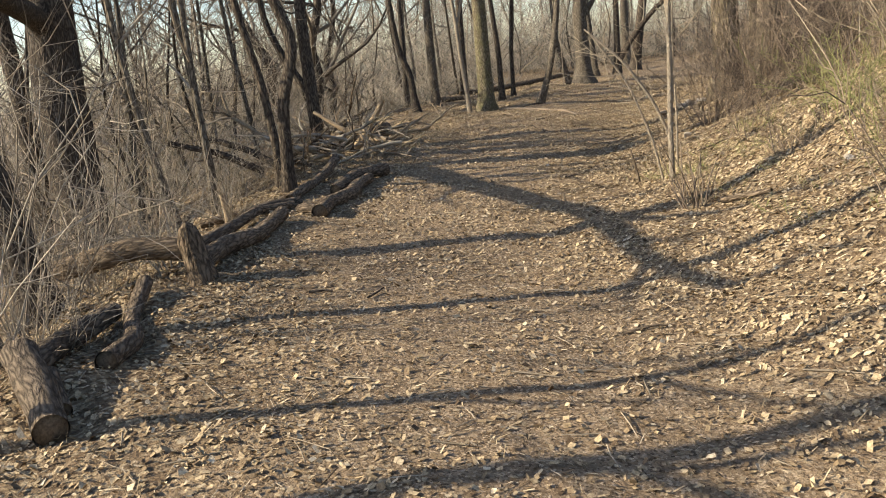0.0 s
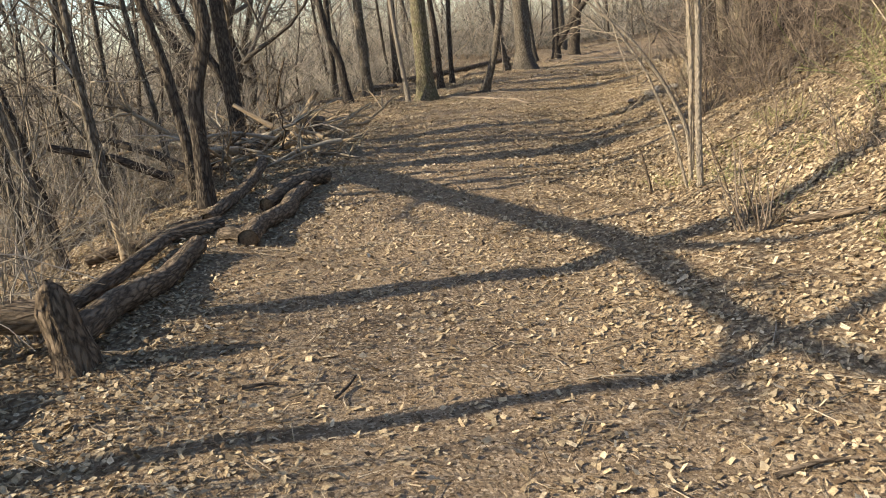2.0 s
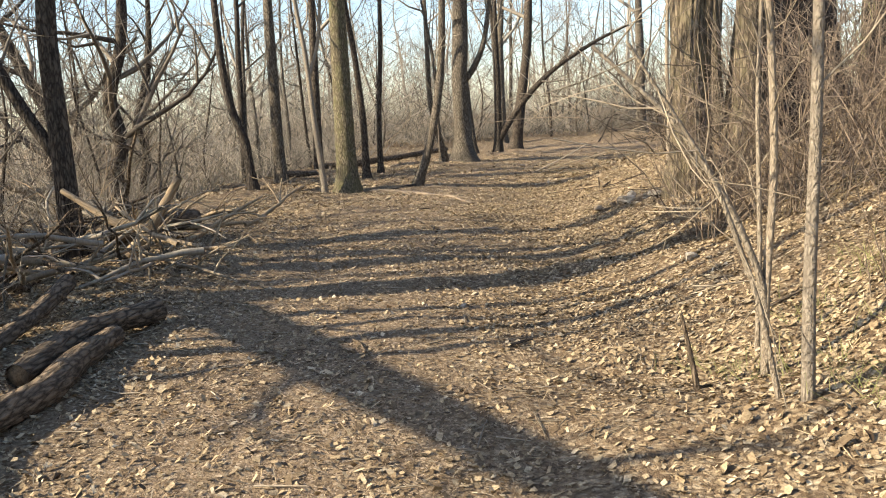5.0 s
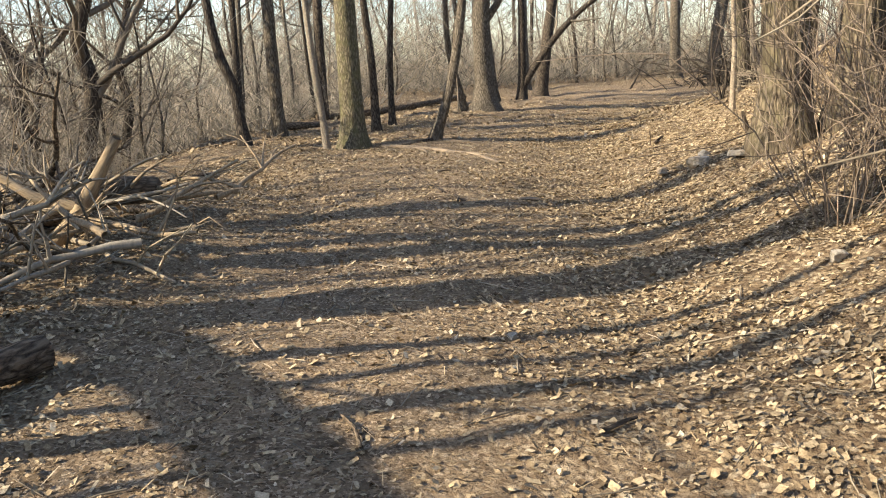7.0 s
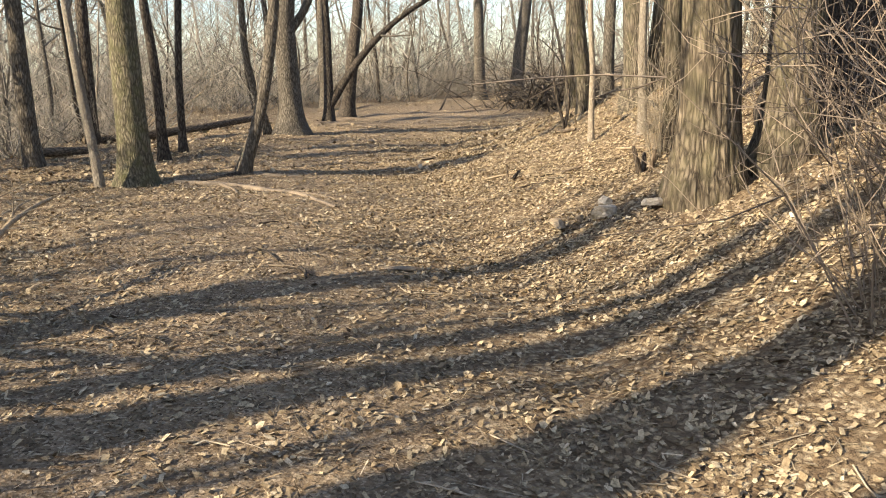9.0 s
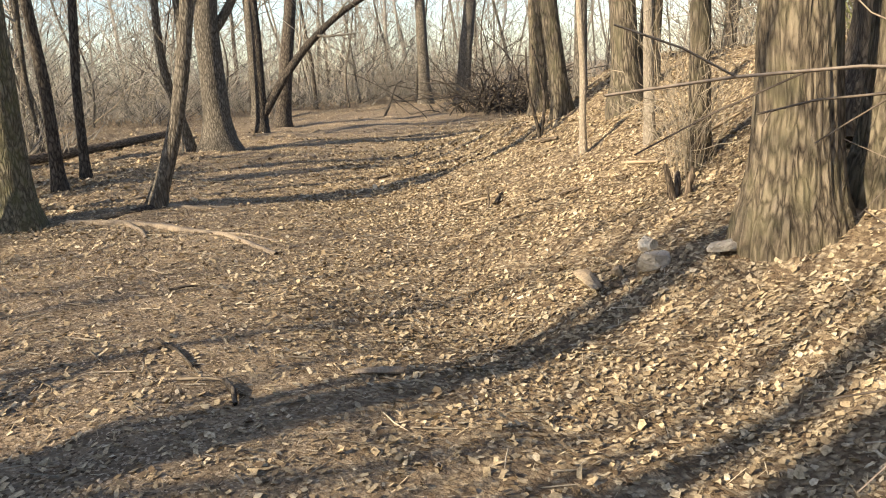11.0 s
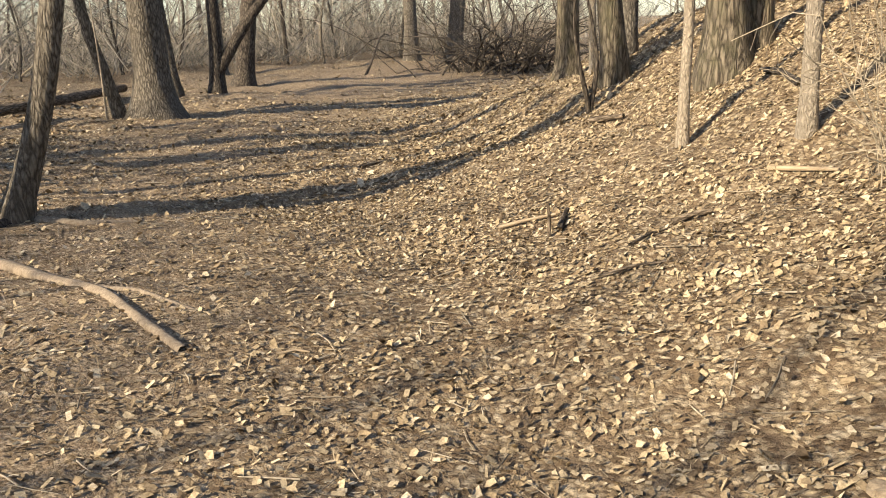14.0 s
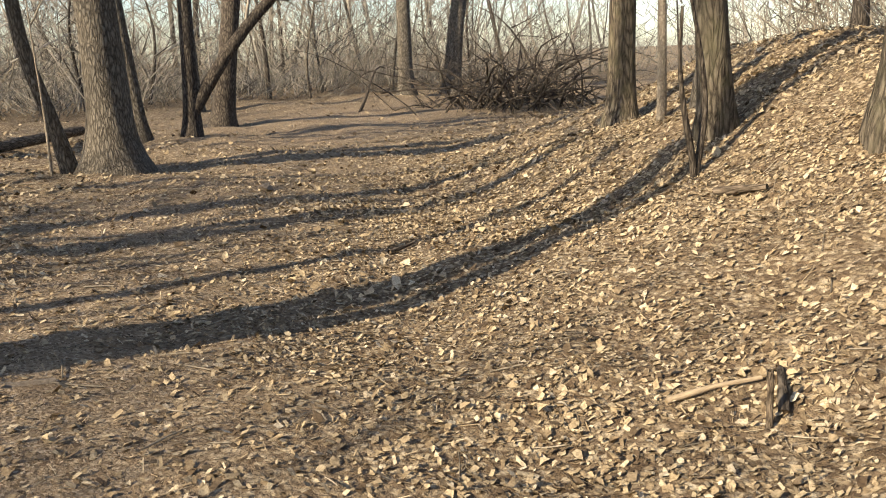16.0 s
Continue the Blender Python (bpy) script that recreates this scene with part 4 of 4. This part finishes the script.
for k in range(24):
    a = r9.uniform(0, 6.283)
    L = r9.uniform(0.1, 0.85)
    g = Geo()
    pts, _ = bend(r9, (0.10 * math.cos(a), 0.10 * math.sin(a), -0.05), (0.25 * math.cos(a), 0.25 * math.sin(a), 1), L, 5, 0.16, 0.03)
    g.tube(pts, np.linspace(0.0075, 0.003, 6), 6)
    part("stem", g, TWIG_RED if k % 3 else BARK_LOG, stubs)

# single shrubs that stand close to the walk
def lone_shrub(x, y, stems, tall, spread, r, mat, seed, label, kids=4, arch=-0.02, most=0.85):
    ob = thing("shrub", x, y, h1(x, y), label, "shrub")
    for g in shrub_stems(np.random.default_rng(seed), stems, tall, spread, r, arch, kids, 0.13, most):
        part("stem", g, mat, ob)


lone_shrub(4.6, 13.4, 30, 2.3, 0.7, 0.008, TWIG_RED, 301, "brown many-stemmed shrub arching over the path edge", 5, -0.03)
lone_shrub(5.15, 13.0, 20, 2.6, 0.9, 0.007, TWIG_RED, 302, "reddish tangled shrub at the foot of the bank", 6, -0.07)
lone_shrub(4.9, 12.45, 26, 2.1, 0.6, 0.006, TWIG_RED, 303, "upright reddish-brown shrub at the foot of the bank", 5, -0.04)
lone_shrub(7.05, 18.25, 26, 1.4, 0.6, 0.006, TWIG_TAN, 304, "low tan shrub of thin upright shoots on the bank", 3, 0.0, 0.35)
lone_shrub(7.35, 18.6, 14, 1.6, 0.6, 0.006, TWIG_TAN, 305, "tan shoots round the foot of a young tree", 3, 0.0, 0.35)
for k, (x, y) in enumerate([(6.3, 14.5), (7.0, 14.0), (7.5, 15.1), (6.6, 13.2), (7.9, 13.6)]):
    lone_shrub(x, y, 16, 2.2, 0.9, 0.011, TWIG_RED, 330 + k, "dense dark tangled shrub on the bank beside the massive trees", 4, -0.05)
lone_shrub(6.3, 11.4, 12, 3.2, 0.8, 0.011, TWIG_TAN, 306, "tall pale leafless shrub on the bank", 4)
lone_shrub(5.4, 9.3, 12, 2.4, 0.6, 0.009, TWIG_TAN, 307, "tall thin tan stems on the bank", 4)
lone_shrub(3.6, 8.2, 20, 0.55, 0.5, 0.005, TWIG_RED, 308, "low reddish bramble in the leaf litter", 2)
lone_shrub(4.1, 7.3, 30, 0.9, 0.9, 0.005, GRASS, 309, "green shoots rising through the leaf litter", 3)
lone_shrub(4.4, 8.6, 30, 1.0, 1.0, 0.005, GRASS, 310, "green leafy shoots on the bank", 3)
lone_shrub(11.6, 21.6, 14, 1.8, 0.9, 0.010, TWIG_TAN, 313, "tan leafless shrub on top of the bank", 4)
lone_shrub(11.0, 19.9, 16, 2.0, 0.9, 0.010, TWIG_TAN, 314, "tan leafless shrub high on the bank", 4)
lone_shrub(10.2, 18.4, 16, 2.0, 0.9, 0.010, GRASS, 315, "greenish shrub high on the bank", 4)
lone_shrub(-3.4, 6.2, 16, 2.6, 0.8, 0.009, TWIG_DARK, 311, "grey tangled shrub beside the fallen logs", 5)
lone_shrub(-3.1, 5.0, 12, 2.4, 0.5, 0.009, TWIG_GREY, 312, "thin grey shrub beside the fallen logs", 5)
tree(7.25, 18.3, 0.10, 9, "young tan tree rising out of shoots", [(0.0, 0, 1.5), (0.1, 0, 3)], 36, BARK_TAN, TWIG_TAN, 0.3, 7, 0.3, 14, 0.05)

# the exposed root across the path, and sticks
root = thing("root", 2.9, 21.9, h1(2.9, 21.9), "pale worn tree root lying bare across the path", "root")
for pts, r in (([(2.1, 22.4), (2.6, 22.15), (2.95, 21.7), (3.15, 21.2), (3.38, 20.75), (3.44, 20.3), (3.55, 19.75)], 0.045), ([(2.66, 22.05), (2.72, 21.5), (2.66, 20.95)], 0.03),
               ([(3.3, 20.9), (3.55, 20.7), (3.75, 20.25)], 0.022), ([(3.15, 22.7), (2.85, 22.55), (2.45, 22.4)], 0.05), ([(3.2, 22.7), (3.55, 22.5), (3.9, 22.5)], 0.035)):
    g = Geo()
    line = spline([(x - 2.9, y - 21.9, h1(x, y) - h1(2.9, 21.9) - 0.002) for x, y in pts], 30)
    g.tube(line, np.linspace(r, r * 0.6, 30), 12, furrows(np.random.default_rng(8), 0.16, 5))
    part("root_arm", g, ROOT if r != 0.05 else BARK_DARK, root)
for k, (x0, y0, x1, y1, r, mat) in enumerate([
        (5.65, 19.23, 6.0, 19.04, 0.012, BARK_LOG), (6.59, 19.61, 6.78, 19.46, 0.022, BARK_LOG), (6.25, 20.31, 6.47, 20.49, 0.025, BARK_DARK),
        (6.07, 19.44, 6.4, 19.47, 0.012, BARK_DARK), (3.92, 19.52, 4.07, 19.48, 0.008, BARE), (6.52, 24.0, 6.84, 24.16, 0.02, BARK_LOG),
        (6.03, 20.72, 6.39, 20.52, 0.016, BARE), (8.3, 22.35, 8.42, 22.0, 0.035, BARK_LOG), (1.74, 10.93, 1.92, 11.01, 0.012, BARK_DARK),
        (0.75, 10.98, 0.69, 11.3, 0.010, BARK_LOG), (1.03, 4.74, 1.35, 4.72, 0.012, BARK_LOG), (-1.06, 6.09, -0.88, 6.11, 0.013, BARK_DARK),
        (-0.59, 5.86, -0.49, 6.11, 0.01, BARK_DARK), (2.11, 17.56, 2.19, 17.02, 0.011, BARK_DARK), (2.28, 16.73, 2.24, 16.4, 0.018, BARK_DARK),
        (2.07, 16.84, 2.31, 16.75, 0.008, BARE), (2.43, 18.77, 2.63, 18.76, 0.014, BARK_LOG), (7.39, 19.53, 7.5, 19.1, 0.02, BARE),
        (8.6, 20.2, 9.0, 20.9, 0.035, BARK_DARK), (7.9, 19.0, 8.3, 18.7, 0.018, BARE), (3.3, 10.4, 3.8, 10.5, 0.012, BARK_LOG), (2.6, 7.4, 2.9, 7.0, 0.03, BARK_LOG)]):
    fallen_log([(x0, y0, 0.004), ((x0 + x1) / 2 + 0.02, (y0 + y1) / 2 + 0.015, 0.012), (x1, y1, 0.006)], r,
               "pale dry stick lying in the leaves" if mat is BARE else "dark fallen stick lying in the leaves", 40 + k, r * 0.6, "stick", mat, r > 0.019, 8, 0.9)
fallen_log([(6.17, 20.32, -0.02), (6.18, 20.33, 0.13), (6.16, 20.32, 0.24)], 0.014, "short dark broken stick standing in the leaves", 90, 0.012, "stick", BARK_LOG, False, 10)


def chunk(name, x, y, size, seed, mat, label, category, turn=0.0, sink=0.25):
    """A stone or wood block: a rounded box knocked out of shape."""
    bm = bmesh.new()
    bmesh.ops.create_icosphere(bm, subdivisions=3, radius=1)
    rc = np.random.default_rng(seed)
    planes = [(Vector(rc.normal(0, 1, 3)).normalized(), rc.uniform(0.4, 0.68)) for _ in range(9)]
    for v in bm.verts:
        for nrm, d in planes:
            over = v.co.dot(nrm) - d
            if over > 0:
                v.co -= nrm * over
        v.co += v.co * noise.noise(v.co * 3 + Vector((seed, 0, 0))) * 0.12 + v.co * noise.noise(v.co * 9) * 0.05
        v.co = Vector((v.co.x * size[0], v.co.y * size[1], v.co.z * size[2]))
    me = bpy.data.meshes.new(name)
    bm.to_mesh(me)
    bm.free()
    me.materials.append(mat)
    ob = new(name, me)
    ob.matrix_world = pose(x, y, h1(x, y) + size[2] * (1 - 2 * sink) * 0.8, 0, 0, turn)
    return tagged(ob, label, category)


chunk("stone", 5.12, 16.72, (0.17, 0.13, 0.11), 1, STONE, "pale angular stone in the leaves near the massive tree", "stone", 20)
chunk("stone", 5.36, 16.97, (0.12, 0.09, 0.08), 2, STONE, "pale stone in the leaves behind another", "stone", 50)
chunk("stone", 5.0, 16.9, (0.07, 0.06, 0.05), 12, ROOT, "small reddish stone beside a larger pale one", "stone", 10)
chunk("stone", 5.5, 16.38, (0.18, 0.08, 0.07), 3, STONE, "flat pale stone against the massive tree's foot", "stone", -10)
chunk("stone", 1.69, 12.2, (0.045, 0.035, 0.03), 4, STONE, "small pale stone on the path", "stone", 0)
chunk("stone", 3.87, 12.45, (0.09, 0.07, 0.06), 5, STONE, "grey-brown stone at the path edge", "stone", 30)
chunk("stone", 3.62, 7.1, (0.08, 0.06, 0.05), 6, STONE, "small stone in the leaf litter", "stone", 70)
chunk("wood_block", 4.81, 16.95, (0.32, 0.085, 0.045), 7, BARE, "chunk of pale rotten wood in the leaves", "wood", 67, 0.2)
chunk("wood_block", 3.04, 16.56, (0.17, 0.045, 0.03), 8, ROOT, "flat piece of pale wood in the leaves", "wood", -20, 0.2)
chunk("stone", 6.75, 27.2, (0.09, 0.08, 0.07), 9, ROOT, "dark small stone beside the far tree", "stone", 0)


# ---- leaf litter ----
def spread(count, rs, y0, y1, e0, e1, weight):
    """Random places between y0 and y1, e0 to e1 metres right of the path's low line, thinned by weight."""
    xs, ys = [], []
    need = count
    while need > 0:
        y = rs.uniform(y0, y1, count)
        slope = eased(y + 0.5, GULLY_Y, GULLY_X) - eased(y - 0.5, GULLY_Y, GULLY_X)
        x = eased(y, GULLY_Y, GULLY_X) + rs.uniform(e0, e1, count) * np.sqrt(1 + slope ** 2)
        ok = rs.uniform(0, 1, count) < weight(x, y)
        xs.append(x[ok])
        ys.append(y[ok])
        need -= ok.sum()
    return np.concatenate(xs)[:count], np.concatenate(ys)[:count]


def patchy(x, y):
    return 0.5 + 0.25 * np.sin(1.9 * x + 0.7 * y + 1) + 0.25 * np.sin(1.1 * y - 1.6 * x) * np.sin(2.7 * x + 2.1 * y)


def leaves(name, count, seed, size, y0, y1, e0, e1, weight, label, tilt=0.35):
    rs = np.random.default_rng(seed)
    x, y = spread(count, rs, y0, y1, e0, e1, weight)
    # middle, then five points round the edge
    px = np.array((0, 0, -0.40, -0.26, 0.30, 0.38))
    py = np.array((0, -0.5, -0.12, 0.36, 0.48, -0.1))
    pz = np.array((-0.2, 0.1, 0.8, 0.6, 0.6, 0.8))
    s = (size[0] + (size[1] - size[0]) * rs.uniform(0, 1, count) ** 1.7)[:, None]
    a = rs.uniform(0, 6.283, count)[:, None]
    lx = px * s * rs.uniform(0.6, 1.1, (count, 1)) * rs.uniform(0.5, 1.45, (count, 6))
    ly = py * s * rs.uniform(0.75, 1.25, (count, 6))
    vx = x[:, None] + lx * np.cos(a) - ly * np.sin(a)
    vy = y[:, None] + lx * np.sin(a) + ly * np.cos(a)
    tx, ty = rs.normal(0, tilt, (2, count, 1))
    curl = rs.normal(0.12, 0.28, (count, 1))
    vz = height(vx, vy) + np.abs(rs.normal(0.008, 0.009, (count, 1))) + lx * tx + ly * ty + 0.3 * s * np.maximum(np.abs(tx), np.abs(ty)) + curl * s * pz * 0.5 + s * 0.14 * rs.normal(0, 1, (count, 6))
    vz = np.maximum(vz, height(vx, vy) + 0.002)
    v = np.stack((vx, vy, vz), -1).reshape(-1, 3)
    q = np.array([(0, k, k % 5 + 1, k % 5 + 1) for k in range(1, 6)])
    g = Geo()
    g.add(v, (np.arange(count)[:, None, None] * 6 + q[None]).reshape(-1, 4))
    tagged(new(name, g.mesh(name, LEAF, False)), label, "leaves", kind="stuff")


def chips(count, seed):
    """Trodden leaf crumbs and bark flakes on the path."""
    rs = np.random.default_rng(seed)
    x, y = spread(count, rs, 1.5, 31, -4.5, 4.5, lambda x, y: 0.35 + 0.65 * patchy(x, y))
    s = rs.uniform(0.010, 0.034, count)[:, None]
    a = rs.uniform(0, 6.283, count)[:, None]
    thin = rs.uniform(0, 1, (count, 1)) < 0.22
    lx = np.array((-0.5, 0.45, 0.5, -0.4)) * s * np.where(thin, 0.16, rs.uniform(0.3, 1.0, (count, 1)))
    ly = np.array((-0.5, -0.4, 0.5, 0.45)) * s * np.where(thin, rs.uniform(1.5, 4.0, (count, 1)), rs.uniform(0.8, 1.8, (count, 1)))
    vx = x[:, None] + lx * np.cos(a) - ly * np.sin(a)
    vy = y[:, None] + lx * np.sin(a) + ly * np.cos(a)
    tx, ty = rs.normal(0, 0.35, (2, count, 1))
    vz = height(vx, vy) + 0.006 + lx * tx + ly * ty + s * 0.15
    g = Geo()
    g.add(np.stack((vx, vy, vz), -1).reshape(-1, 3), np.arange(count * 4).reshape(-1, 4))
    tagged(new("leaf_crumbs", g.mesh("leaf_crumbs", LEAF, False)), "trodden brown leaf crumbs and bark flakes on earth", "leaf litter", kind="stuff")


def ground_twigs(count, seed):
    rs = np.random.default_rng(seed)
    x, y = spread(count, rs, 1.5, 30, -5, 7, lambda x, y: 0.5 + 0 * x)
    g = Geo()
    for a, b in zip(x, y):
        t = rs.uniform(0, 6.283)
        L = rs.uniform(0.05, 0.28)
        c = rs.normal(0, 0.12)
        p = [(a + k * L * math.cos(t + c * k), b + k * L * math.sin(t + c * k)) for k in (0, 0.5, 1)]
        z = height([q[0] for q in p], [q[1] for q in p]) + 0.012
        r = rs.uniform(0.0018, 0.005)
        g.tube([(q[0], q[1], h) for q, h in zip(p, z)], (r, r, r * 0.6), 4)
    tagged(new("fallen_twigs", g.mesh("fallen_twigs", TWIG_TAN)), "small dry twigs strewn over the leaves", "twigs", kind="stuff")


leaves("leaf_litter", 160000, 21, (0.014, 0.05), 1.4, 28, -5.5, 7.5, lambda x, y: np.clip(litter(x, y) ** 1.7 * (0.18 + 1.1 * patchy(x, y)) + 0.03, 0, 1), "thick curled tan and brown fallen leaves", 0.22)
leaves("large_leaves", 2000, 26, (0.045, 0.065), 1.4, 26, -5.5, 7.5, lambda x, y: np.clip(litter(x, y) ** 2 * patchy(x, y), 0, 1), "large curled pale fallen leaves", 0.25)
leaves("small_leaves", 10000, 22, (0.012, 0.04), 1.4, 24, -4.0, 2.0, lambda x, y: np.clip(0.15 + 0.85 * patchy(x, y), 0, 1), "small crumpled brown leaves trodden into the path", 0.2)
leaves("bank_leaves", 26000, 23, (0.035, 0.09), 23, 42, -11, 9, lambda x, y: np.clip(litter(x, y), 0.3, 1), "fallen leaves under the far trees", 0.3)
chips(130000, 24)
ground_twigs(3000, 25)
# thin green blades rising through the leaves on the bank
fine_twigs("grass_tufts", 60, 26, lambda r: (r.uniform(2.6, 5.4), r.uniform(5.0, 10.5)), (0.01, 0.05), (0.08, 0.22), (0.0012, 0.0028), 0.14, GRASS, "sparse green grass blades among fallen leaves", 71)
fine_twigs("dry_stalks", 90, 12, lambda r: (r.uniform(-2.2, 2.0), r.uniform(3.0, 25.0)), (0.005, 0.02), (0.05, 0.14), (0.001, 0.002), 0.2, TWIG_TAN, "short dry stalks scattered along the path", 72)
